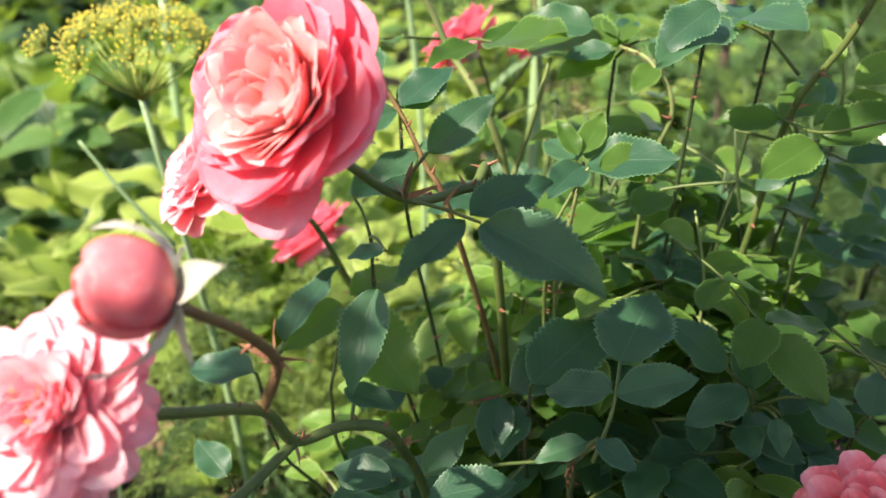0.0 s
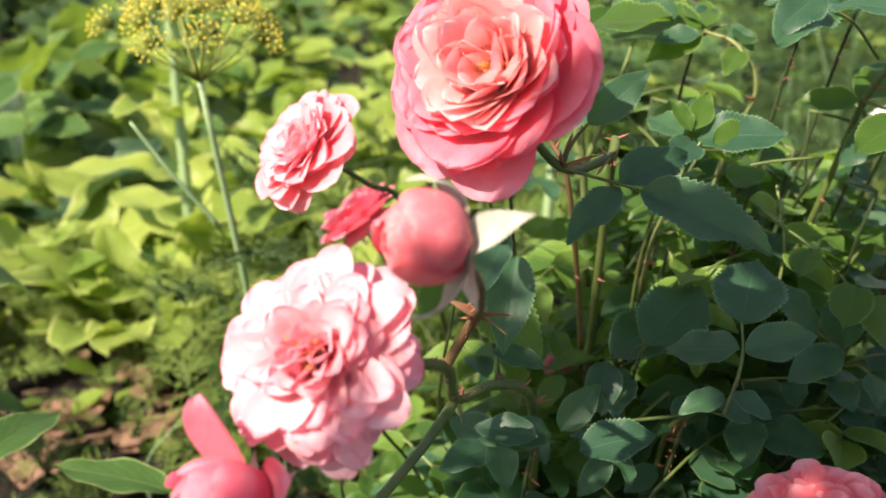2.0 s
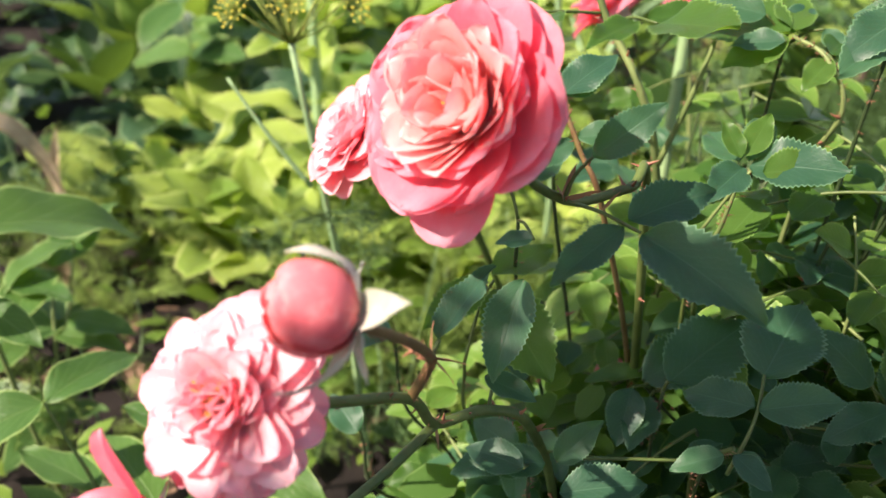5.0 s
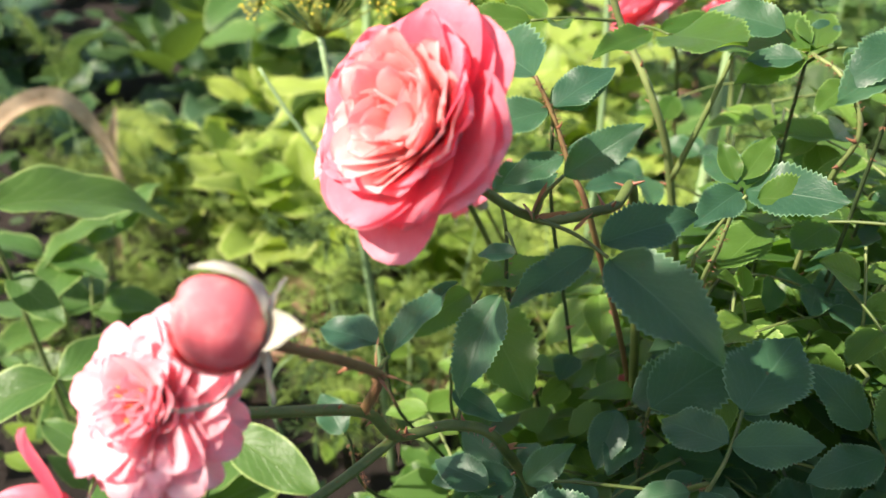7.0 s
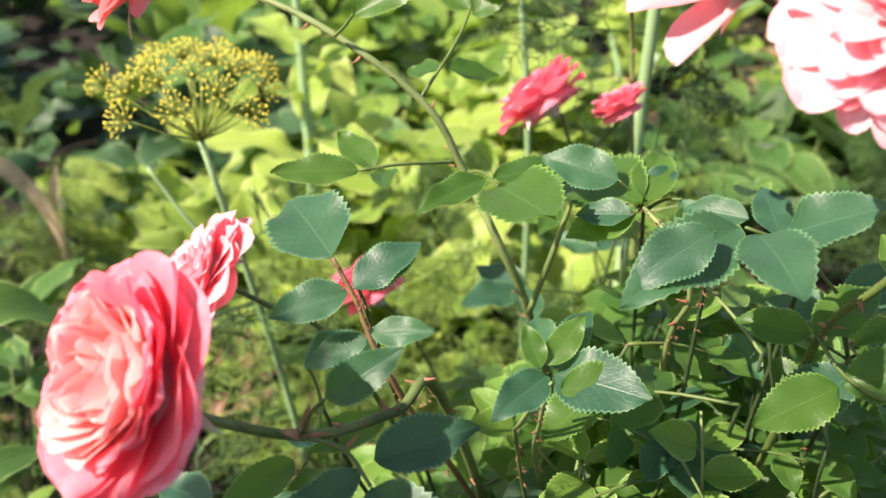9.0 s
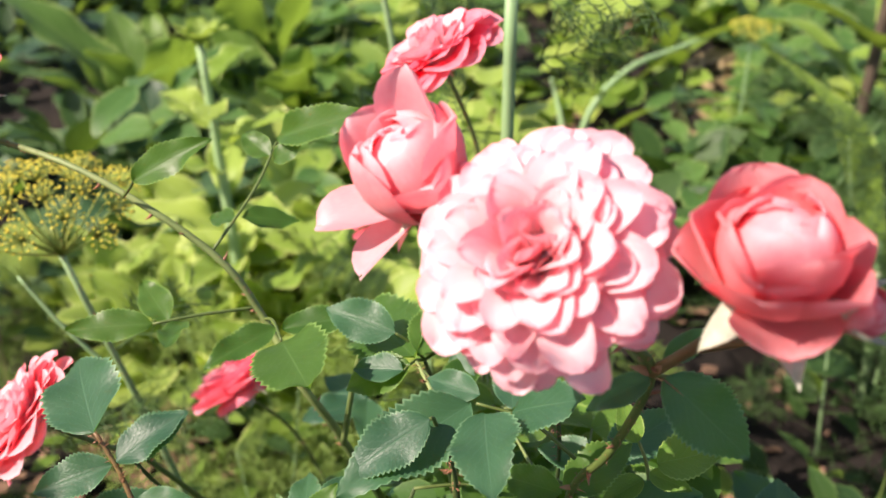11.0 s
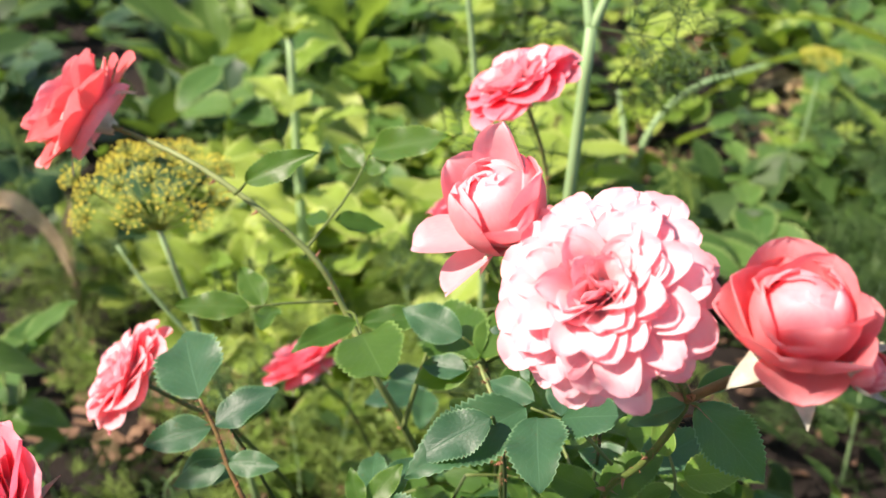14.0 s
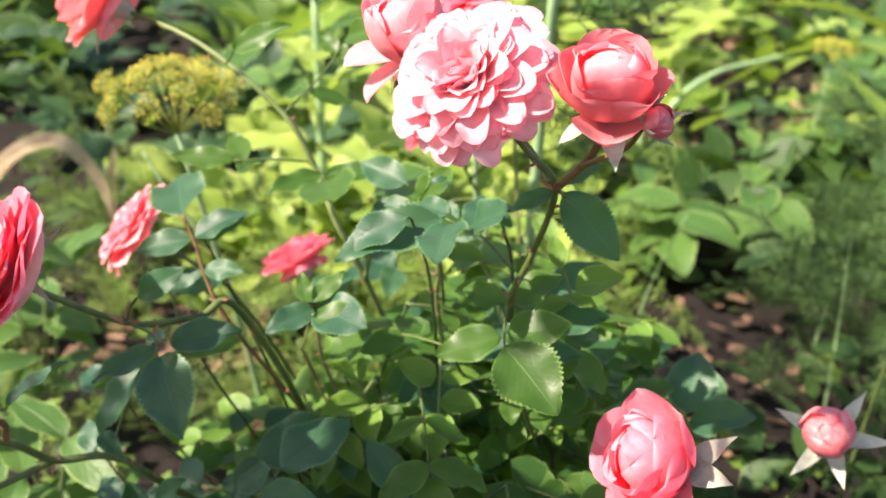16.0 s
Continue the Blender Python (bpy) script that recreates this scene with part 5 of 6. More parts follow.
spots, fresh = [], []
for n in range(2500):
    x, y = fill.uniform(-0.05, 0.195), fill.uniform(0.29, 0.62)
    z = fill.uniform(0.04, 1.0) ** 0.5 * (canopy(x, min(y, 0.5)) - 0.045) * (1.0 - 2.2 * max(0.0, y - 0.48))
    # the back of the bush mostly takes the tone lightened for sun
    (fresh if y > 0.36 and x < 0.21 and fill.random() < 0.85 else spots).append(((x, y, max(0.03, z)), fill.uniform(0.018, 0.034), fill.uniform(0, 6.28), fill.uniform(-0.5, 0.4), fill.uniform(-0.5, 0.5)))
scatter_blades("rose_foliage", ROSE_LEAF_MASS, spots, fill, 0.6, True, "dense rose leaves low in the bush, shade put into their dark green", "foliage")
scatter_blades("fresh_rose_foliage", ROSE_LEAF_LIGHT, fresh, fill, 0.6, True, "dense fresh rose leaves, their green lightened for the sunny side", "foliage")


# ---- an unseen shrub, added to cast shade over the near side of the rose bush ----
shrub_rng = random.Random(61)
shrub = thing("added_shade_shrub", (-0.42, -0.36, 0.0), "unseen leafy shrub added to shade part of the rose bush", "shrub")
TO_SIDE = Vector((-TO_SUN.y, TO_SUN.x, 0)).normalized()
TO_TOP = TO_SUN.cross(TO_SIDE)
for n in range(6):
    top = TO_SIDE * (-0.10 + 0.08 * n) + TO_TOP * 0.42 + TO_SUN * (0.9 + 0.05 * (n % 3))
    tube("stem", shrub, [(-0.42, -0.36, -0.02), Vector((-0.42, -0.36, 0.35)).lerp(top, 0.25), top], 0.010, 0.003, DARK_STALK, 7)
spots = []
# rows of side, height, count and size: leaf bands set where shade should fall
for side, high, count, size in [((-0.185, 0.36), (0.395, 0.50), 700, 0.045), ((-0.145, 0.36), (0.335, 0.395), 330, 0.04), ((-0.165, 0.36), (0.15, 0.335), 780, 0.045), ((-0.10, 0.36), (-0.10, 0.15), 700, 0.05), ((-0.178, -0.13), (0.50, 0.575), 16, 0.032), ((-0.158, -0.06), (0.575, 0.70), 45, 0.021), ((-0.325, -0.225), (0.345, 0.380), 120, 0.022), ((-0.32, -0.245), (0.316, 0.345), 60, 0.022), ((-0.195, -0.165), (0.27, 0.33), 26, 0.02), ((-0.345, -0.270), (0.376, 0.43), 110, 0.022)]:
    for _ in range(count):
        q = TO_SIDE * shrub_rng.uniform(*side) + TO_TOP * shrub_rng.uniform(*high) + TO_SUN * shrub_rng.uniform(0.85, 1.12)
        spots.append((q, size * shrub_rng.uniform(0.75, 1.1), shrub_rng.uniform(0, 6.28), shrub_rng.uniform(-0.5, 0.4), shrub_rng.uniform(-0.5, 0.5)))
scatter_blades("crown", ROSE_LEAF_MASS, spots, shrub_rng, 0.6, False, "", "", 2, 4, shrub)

# ---- the bed behind ----
bed = random.Random(77)
LETTUCE_BLADES = blade_set("lettuce_leaf", LETTUCE, 7, 0.50, 0, 0.0, 0.30, 0.34, 3, cols=8, rows=22, wave=0.10, shape=1.25, point=2.3)
TALL_BLADES = blade_set("lettuce_leaf", SHADED_LETTUCE, 5, 0.36, 0, 0.0, 0.30, 0.25, 13, cols=6, rows=16, wave=0.11, shape=1.15, point=2.2)
BROAD_BLADES = blade_set("broad_leaf", BROAD, 5, 0.46, 0, 0.0, 0.25, 0.25, 4, cols=6, rows=12, wave=0.05, shape=0.8, point=1.3)
CABBAGE_BLADES = blade_set("cabbage_leaf", CABBAGE, 4, 0.58, 0, 0.0, 0.2, 0.3, 5, cols=6, rows=12, wave=0.12, shape=1.1, point=2.0)
OVAL_BLADES = blade_set("herb_leaf", BROAD, 5, 0.58, 9, 0.07, 0.2, 0.2, 6, cols=4, shape=0.85, point=1.4)
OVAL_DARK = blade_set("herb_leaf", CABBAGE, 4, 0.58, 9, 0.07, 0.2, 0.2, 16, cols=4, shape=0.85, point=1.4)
OVAL_LIGHT = blade_set("herb_leaf", LETTUCE, 5, 0.60, 9, 0.06, 0.2, 0.2, 7, cols=4, shape=0.85, point=1.5)


def rosette_plant(name, at, blades, count, size, rng, label, category, group, rise=(0.5, 1.25), stalk=0.25):
    """A plant of broad leaves that rise from one crown, each on a short stalk."""
    t = thing(name, at, label, category, group)
    at = Vector(at)
    for k in range(count):
        w = k * 2.4 + rng.uniform(-0.4, 0.4)
        el = rng.uniform(*rise) * (1.0 - 0.3 * k / count) if k else 1.2
        d = Vector((math.cos(w) * math.cos(el), math.sin(w) * math.cos(el), math.sin(el)))
        ln = size * rng.uniform(0.7, 1.15)
        base = at + Vector((math.cos(w), math.sin(w), 0)) * 0.008
        st = base + d * ln * stalk
        v, f = tube_data([base - Vector((0, 0, 0.01)), base.lerp(st, 0.5), st + d * ln * 0.04], size * 0.028, size * 0.018, 5)
        ob = part("leaf", mesh_of("leaf", v, f, OLD_CANE), t)
        face = Vector((0, 0, 1)) - d * 0.3 + Vector((-math.cos(w), -math.sin(w), 0)) * 0.6
        m = frame_of(st, d, face) @ Matrix.Scale(ln, 4)
        part("blade", rng.choice(blades), ob, m)
    return t


def herb(name, at, blades, stems, height, spread, size, rng, label, category, group, pairs=4):
    """A bushy herb: leaning stems with leaves in pairs."""
    t = thing(name, at, label, category, group)
    at = Vector(at)
    for k in range(stems):
        w = rng.uniform(0, 6.28)
        top = at + Vector((math.cos(w) * spread * rng.uniform(0.3, 1), math.sin(w) * spread * rng.uniform(0.3, 1), height * rng.uniform(0.6, 1.05)))
        line = smooth_line([at + Vector((0, 0, -0.01)), at.lerp(top, 0.5) + Vector((0, 0, height * 0.12)), top], 5)
        v, f = tube_data(line, 0.0022, 0.0010, 5)
        st = part("stem", mesh_of("stem", v, f, OLD_CANE), t)
        for p in range(pairs):
            q = line[int((0.35 + 0.65 * p / max(1, pairs - 1)) * (len(line) - 1))]
            for sgn in (0, math.pi):
                h = w + p * 1.57 + sgn + rng.uniform(-0.4, 0.4)
                d = Vector((math.cos(h), math.sin(h), rng.uniform(-0.15, 0.45)))
                part("blade", rng.choice(blades), st, frame_of(q, d, Vector((rng.uniform(-0.3, 0.3), rng.uniform(-0.5, 0.2), 1))) @ Matrix.Scale(size * rng.uniform(0.7, 1.15), 4))
    return t



def on_chips(x, y):
    return (abs(x + 0.01) < 0.15 and 1.30 < y < 1.70) or (abs(x - 0.06) < 0.07 and 2.0 < y < 2.4) or (abs(x - 0.27) < 0.09 and 1.65 < y < 2.15)


# sunlit lettuce, bolting, in loose rows
for x, y, n, size in [(-0.33, 0.90, 16, 0.125), (-0.24, 0.97, 15, 0.125), (-0.17, 1.06, 15, 0.12), (-0.09, 1.12, 16, 0.125), (-0.33, 1.10, 15, 0.13), (-0.03, 0.92, 13, 0.115), (-0.14, 0.86, 14, 0.12), (-0.26, 1.18, 14, 0.13), (-0.07, 1.24, 12, 0.11), (-0.17, 1.28, 14, 0.13), (-0.20, 1.42, 13, 0.14), (-0.28, 1.36, 13, 0.14), (-0.36, 1.26, 13, 0.13), (-0.42, 0.98, 12, 0.12), (-0.50, 0.95, 12, 0.11), (-0.47, 1.17, 12, 0.12)]:
    rosette_plant("lettuce", (x, y, 0.0), LETTUCE_BLADES, n, size, bed, "sunlit yellow-green lettuce with tall loose leaves", "lettuce", "lettuces in the bed", (0.8, 1.45), 0.42)
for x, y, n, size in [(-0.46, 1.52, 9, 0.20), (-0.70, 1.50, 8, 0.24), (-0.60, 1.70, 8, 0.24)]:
    rosette_plant("lettuce", (x, y, 0.0), TALL_BLADES, n, size, bed, "romaine lettuce with tall upright leaves, their green darkened for shade", "lettuce", "lettuces in the bed", (1.1, 1.5), 0.3)
for x, y, n, size in [(-0.50, 1.10, 9, 0.15), (-0.64, 1.04, 8, 0.14), (-0.56, 1.26, 9, 0.15), (-0.70, 1.36, 9, 0.16), (-0.44, 1.42, 9, 0.15), (-0.88, 1.20, 9, 0.15), (-0.62, 1.62, 9, 0.16)]:
    rosette_plant("cabbage", (x, y, 0.0), CABBAGE_BLADES, n, size, bed, "dark green young cabbage with rounded wavy leaves", "cabbage", "cabbages in the bed", (0.4, 1.2), 0.3)
for x, y, h in [(-0.24, 0.40, 0.25), (-0.40, 0.56, 0.22), (-0.62, 0.62, 0.2)]:
    herb("broad_leaved_herb", (x, y, 0.0), BROAD_BLADES, 3, h, 0.07, 0.075, bed, "green broad-leaved herb with pointed leaves", "herb", "broad-leaved herbs", 3)
t = thing("broad_leaved_herb", (-0.36, 0.50, 0.0), "green broad-leaved herb with one long pointed leaf", "herb", "broad-leaved herbs")
tube("stem", t, [(-0.36, 0.50, -0.01), (-0.362, 0.47, 0.17), (-0.350, 0.432, 0.318)], 0.0024, 0.0014, OLD_CANE, 6)
for p0, p1 in [((-0.348, 0.434, 0.318), (-0.278, 0.524, 0.312)), ((-0.352, 0.436, 0.312), (-0.375, 0.400, 0.300)), ((-0.358, 0.450, 0.26), (-0.31, 0.43, 0.25)), ((-0.361, 0.46, 0.22), (-0.41, 0.50, 0.22))]:
    part("leaf", bed.choice(BROAD_BLADES), t, frame_of(p0, Vector(p1) - Vector(p0), (0.0, -0.35, 1)) @ Matrix.Scale((Vector(p1) - Vector(p0)).length, 4))
for n in range(56):
    x, y = bed.uniform(-1.5, 0.12), bed.uniform(0.95, 2.9)
    if on_chips(x, y):
        continue
    if x < -0.42 and y < 2.0 and bed.random() < 0.7:
        continue
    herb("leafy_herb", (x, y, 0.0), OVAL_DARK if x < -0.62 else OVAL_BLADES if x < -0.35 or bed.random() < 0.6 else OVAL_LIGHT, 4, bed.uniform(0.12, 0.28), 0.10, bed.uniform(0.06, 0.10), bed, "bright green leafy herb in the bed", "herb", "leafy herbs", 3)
for n in range(72):
    x, y = (bed.uniform(0.10, 1.5), bed.uniform(0.95, 3.0)) if n % 2 else (bed.uniform(0.24, 0.8), bed.uniform(1.1, 2.5))
    if on_chips(x, y):
        continue
    # near plants at the right get dark blades in place of the shade there
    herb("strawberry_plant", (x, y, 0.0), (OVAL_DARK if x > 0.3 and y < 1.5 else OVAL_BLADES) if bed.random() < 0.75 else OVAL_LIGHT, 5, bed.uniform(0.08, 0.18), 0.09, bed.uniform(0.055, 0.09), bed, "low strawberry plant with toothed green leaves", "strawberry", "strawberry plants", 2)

spots, dark = [], []
for n in range(17000):
    far = bed.random() < 0.35
    x, y = (bed.gauss(0, 3.2), bed.gauss(1.5, 3.0)) if far else (bed.gauss(-0.1, 0.9), 0.40 + 2.9 * bed.random() ** 1.3)
    if -0.55 < x < 0.75 and y < 0.40:
        continue
    if -0.62 < x < -0.22 and 0.56 < y < 0.90 and bed.random() < 0.88:
        continue
    if x < -0.48 and 0.80 < y < 1.9 and bed.random() < 0.62:
        continue
    if -0.55 < x < -0.05 and y < 0.62 and bed.random() < 0.7:
        continue
    if on_chips(x, y) and bed.random() < 0.8:
        continue
    if 0.14 < x < 0.34 and 0.85 < y < 1.12 and bed.random() < 0.85:
        continue
    size = bed.uniform(0.018, 0.045) * (1.9 if far else 0.8 + 0.25 * y)
    row = ((x, y, bed.random() ** 1.5 * 0.10 + 0.01), size, bed.uniform(0, 6.28), bed.uniform(-0.2, 0.9), bed.uniform(-0.5, 0.5))
    if y > 1.0 and bed.random() < 0.76:
        continue
    # right and far left mostly get the darkened copy, standing in for shade
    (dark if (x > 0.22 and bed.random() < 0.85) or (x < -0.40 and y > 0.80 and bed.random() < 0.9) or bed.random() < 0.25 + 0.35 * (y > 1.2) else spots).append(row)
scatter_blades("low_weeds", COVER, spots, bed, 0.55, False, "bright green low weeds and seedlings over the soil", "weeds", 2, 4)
scatter_blades("dark_weeds", SHADED_COVER, dark, bed, 0.55, False, "low weeds with the shade put into their dark green", "weeds", 2, 4)


def clumps(count, area, size, height, rng, gap=None):
    """Domed clumps of rounded leaves with dark gaps between them."""
    rows = []
    for _ in range(count):
        cx, cy = rng.uniform(area[0], area[1]), rng.uniform(area[2], area[3])
        if gap and gap(cx, cy):
            continue
        r, h = rng.uniform(0.05, 0.10), rng.uniform(*height)
        for _ in range(17):
            w, q = rng.uniform(0, 6.28), math.sqrt(rng.random())
            z = h * (1 - 0.75 * q * q) * rng.uniform(0.55, 1.05)
            rows.append(((cx + math.cos(w) * q * r, cy + math.sin(w) * q * r, z), rng.uniform(*size), w - 1.57 + rng.uniform(-0.9, 0.9), rng.uniform(-0.2, 1.15), rng.uniform(-0.6, 0.6)))
    return rows


def far_left(x, y):
    return x < -0.35 and y < 1.9


scatter_blades("dark_leaf_clumps", SHADED_COVER, clumps(32, (-1.5, -0.32, 1.15, 2.8), (0.06, 0.10), (0.12, 0.26), bed) + clumps(52, (0.12, 1.3, 1.2, 2.9), (0.06, 0.10), (0.07, 0.18), bed, on_chips), bed, 0.62, False, "clumps of rounded leaves in the bed, shade put into their dark green", "foliage", 2, 6)
def far_clumps(count, rng):
    """The bed goes on round about, thinning out."""
    rows = []
    while len(rows) < count * 17:
        w, r = rng.uniform(0, 6.28), 1.5 + abs(rng.gauss(0, 1.6))
        x, y = math.cos(w) * r, 1.7 + math.sin(w) * r * 0.9
        if y > 0.6 or abs(x) > 1.2:
            rows += clumps(1, (x, x + 0.01, y, y + 0.01), (0.05, 0.10), (0.08, 0.24), rng)
    return rows


scatter_blades("outer_bed_foliage", SHADED_COVER, far_clumps(420, bed), bed, 0.62, False, "dark green leafy clumps round the bed", "foliage", 2, 5)
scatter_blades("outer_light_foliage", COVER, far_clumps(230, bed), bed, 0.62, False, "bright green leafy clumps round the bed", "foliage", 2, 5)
scatter_blades("light_leaf_clumps", COVER, clumps(40, (-1.4, 0.10, 1.2, 2.8), (0.05, 0.09), (0.10, 0.22), bed, far_left) + clumps(14, (0.10, 0.5, 1.2, 2.8), (0.045, 0.08), (0.06, 0.15), bed, on_chips), bed, 0.62, False, "bright green clumps of rounded leaves in the bed", "foliage", 2, 6)


# ---- dill ----
def hair_leaf(verts, faces, base, way, length, rng, order=2, r=0.0008):
    """Adds a feathery dill frond: a thread with finer threads off it."""
    way = way.normalized()
    side = way.cross(Vector((rng.uniform(-1, 1), rng.uniform(-1, 1), rng.uniform(-1, 1)))).normalized()
    tip = base + way * length + Vector((0, 0, -0.12 * length))
    mid = base.lerp(tip, 0.5) + side * length * 0.06 + Vector((0, 0, 0.04 * length))
    tube_data([base, mid, tip], r, r * 0.5, 3, verts, faces)
    if order:
        for k in range(6):
            t = 0.25 + 0.13 * k
            q = base.lerp(mid, t * 2) if t < 0.5 else mid.lerp(tip, t * 2 - 1)
            for s in (-1, 1):
                d = way * 0.8 + side * s + Vector((rng.uniform(-0.4, 0.4), rng.uniform(-0.4, 0.4), rng.uniform(-0.3, 0.4)))
                hair_leaf(verts, faces, q, d, length * (0.5 - 0.25 * t), rng, order - 1, r * 0.8)


def umbel(plant, at, axis, radius, rng, rays=20, florets=30):
    """A dill flower head: rays that end in little heads of yellow florets."""
    m = axis_pose(at, axis)
    v, f, fv, ff = [], [], [], []
    ball = [Vector((1, 0, 0)), Vector((-1, 0, 0)), Vector((0, 1, 0)), Vector((0, -1, 0)), Vector((0, 0, 1)), Vector((0, 0, -1))]
    bf = [(0, 2, 4), (2, 1, 4), (1, 3, 4), (3, 0, 4), (2, 0, 5), (1, 2, 5), (3, 1, 5), (0, 3, 5)]
    for k in range(rays):
        a = 2.4 * k
        b = 1.08 * math.sqrt((k + 0.5) / rays)
        d = Vector((math.sin(b) * math.cos(a), math.sin(b) * math.sin(a), math.cos(b)))
        tip = d * radius * rng.uniform(0.82, 1.0) * (0.86 + 0.2 * k / rays)
        tube_data([Vector((0, 0, 0)), tip * 0.5 + Vector((0, 0, -0.03 * radius)), tip], 0.0007, 0.0004, 4, v, f)
        for q in range(florets):
            a2 = 2.4 * q + k
            b2 = 1.15 * math.sqrt((q + 0.5) / florets)
            e = axis_pose((0, 0, 0), d).to_3x3() @ Vector((math.sin(b2) * math.cos(a2), math.sin(b2) * math.sin(a2), math.cos(b2)))
            end = tip + e * radius * 0.20 * rng.uniform(0.85, 1.1)
            tube_data([tip, end], 0.0003, 0.0003, 3, v, f)
            s0 = len(fv)
            size = radius * rng.uniform(0.014, 0.021)
            fv.extend(end + Vector((c.x * size, c.y * size, c.z * size * 0.8)) for c in ball)
            ff.extend(tuple(s0 + i for i in t) for t in bf)
    head = part("umbel", mesh_of("umbel", v, f, UMBEL_RAY), plant, m)
    part("flower_head", mesh_of("flower_head", fv, ff, DILL_YELLOW), head, m, "tiny yellow florets")


def dill(points, r0, r1, rng, heads=(), fronds=6, frond_size=0.09, label="green dill plant with feathery leaves and yellow flower heads", branches=(), low=0.2, high=0.8, hair=None):
    foot = Vector(points[0])
    t = thing("dill_plant", foot, label, "dill", "dill plants")
    tube("stalk", t, points, r0, r1, DILL_STALK, 9)
    line = smooth_line(points, 10)
    for br in branches:
        tube("branch", t, br, r1 * 0.9, r1 * 0.5, DILL_STALK, 7)
    for k in range(fronds):
        q = line[int((low + (high - low) * k / max(1, fronds - 1)) * (len(line) - 1))]
        v, f = [], []
        w = rng.uniform(0, 6.28)
        hair_leaf(v, f, q, Vector((math.cos(w), math.sin(w), rng.uniform(0.0, 0.7))), frond_size * rng.uniform(0.7, 1.2), rng)
        part("frond", mesh_of("frond", v, f, hair or DILL_GREEN), t)
    for at, axis, radius in heads:
        umbel(t, at, axis, radius, rng)
    return t


dr = random.Random(19)
dill([(-0.150, 0.610, -0.01), (-0.160, 0.580, 0.2), (-0.181, 0.548, 0.404)], 0.0035, 0.0020, dr, [((-0.181, 0.548, 0.404), (0.02, 0.05, 0.99), 0.060)], 7, 0.10,
     branches=[[(-0.178, 0.566, 0.300), (-0.205, 0.560, 0.340), (-0.228, 0.560, 0.375)]])
dill([(0.070, 0.690, -0.01), (0.068, 0.682, 0.3), (0.071, 0.678, 0.539)], 0.0048, 0.0040, dr, [], 8, 0.10, "tall pale green dill stalk with feathery leaves",
     [[(0.071, 0.678, 0.535), (0.082, 0.690, 0.575), (0.098, 0.700, 0.640)], [(0.071, 0.678, 0.535), (0.060, 0.690, 0.580), (0.055, 0.700, 0.640)]], 0.35, 1.0)
dill([(-0.020, 0.800, -0.01), (-0.018, 0.780, 0.3), (-0.045, 0.770, 0.56), (-0.07, 0.77, 0.66)], 0.0030, 0.0020, dr, [], 9, 0.11, "thin dill stalk with feathery leaves", (), 0.3, 1.0)
dill([(0.289, 1.555, -0.01), (0.289, 1.555, 0.12), (0.289, 1.555, 0.235)], 0.0030, 0.0018, dr, [((0.289, 1.555, 0.235), (0.0, 0.0, 1.0), 0.038)], 5, 0.08)
for x, y, h in [(-0.24, 0.60, 0.15), (-0.38, 0.60, 0.10), (-0.48, 0.86, 0.12), (-0.14, 0.70, 0.22), (0.02, 0.76, 0.24), (-0.06, 0.74, 0.2), (-0.60, 0.88, 0.22), (0.14, 0.9, 0.26),
                (0.42, 1.0, 0.30), (0.52, 1.1, 0.34), (0.48, 0.86, 0.26), (0.60, 1.25, 0.36), (0.70, 1.05, 0.34), (0.40, 1.25, 0.26), (0.58, 0.95, 0.30), (0.75, 1.35, 0.36), (0.52, 1.4, 0.3), (0.85, 1.2, 0.34), (0.36, 0.92, 0.26), (0.45, 0.78, 0.24), (0.64, 0.9, 0.3), (0.40, 1.1, 0.28), (0.66, 1.5, 0.36), (0.95, 1.45, 0.4), (0.56, 0.78, 0.24), (0.34, 1.08, 0.2), (0.8, 0.98, 0.3)]:
    dill([(x, y, -0.01), (x + dr.uniform(-0.02, 0.02), y, h * 0.5), (x + dr.uniform(-0.04, 0.04), y + dr.uniform(-0.03, 0.03), h)], 0.0020, 0.0004, dr, [], 8 if x < 0.2 else 12, 0.12, "young feathery dill plant", (), 0.1, 1.0, YOUNG_DILL if x < 0.2 else None)

for x, y, h in [(-0.30, 0.84, 0.12), (-0.20, 0.80, 0.14), (-0.25, 0.72, 0.10), (-0.13, 0.88, 0.16), (-0.36, 0.90, 0.10), (-0.42, 0.74, 0.09), (-0.16, 0.66, 0.14), (-0.52, 0.80, 0.11)]:
    dill([(x, y, -0.01), (x + 0.01, y, h * 0.5), (x, y + 0.01, h)], 0.0014, 0.0006, dr, [], 6, 0.09, "small bright green feathery dill seedling", (), 0.2, 1.0, YOUNG_DILL)


# ---- single plants and litter ----
def strap_mesh(material, points, width, twist, name="leaf", sag=0.15):
    """A long strap leaf along the points, keeled at the midrib."""
    line = smooth_line(points, 8)
    verts, faces, uvs = [], [], []
    n = len(line)
    for i, q in enumerate(line):
        v = i / (n - 1)
        d = (line[min(i + 1, n - 1)] - line[max(i - 1, 0)]).normalized()
        s = d.cross(Vector((0, 0, 1))).normalized()
        s = Matrix.Rotation(twist * v, 3, d) @ s
        up = s.cross(d)
        w = width * 0.5 * min(1.0, 0.35 + v * 3) * (1 - max(0, (v - 0.4) / 0.6) ** 1.8)
        for u in (-1, -0.5, 0, 0.5, 1):
            verts.append(q + s * u * w + up * (abs(u) * w * sag * 2 + 0.05 * w * math.sin(v * 20 + u)))
            uvs.append((0.5 + 0.5 * u, v))
    for i in range(n - 1):
        for j in range(4):
            b = i * 5 + j
            faces.append((b, b + 1, b + 6, b + 5))
    return mesh_of(name, verts, faces, material, uvs)


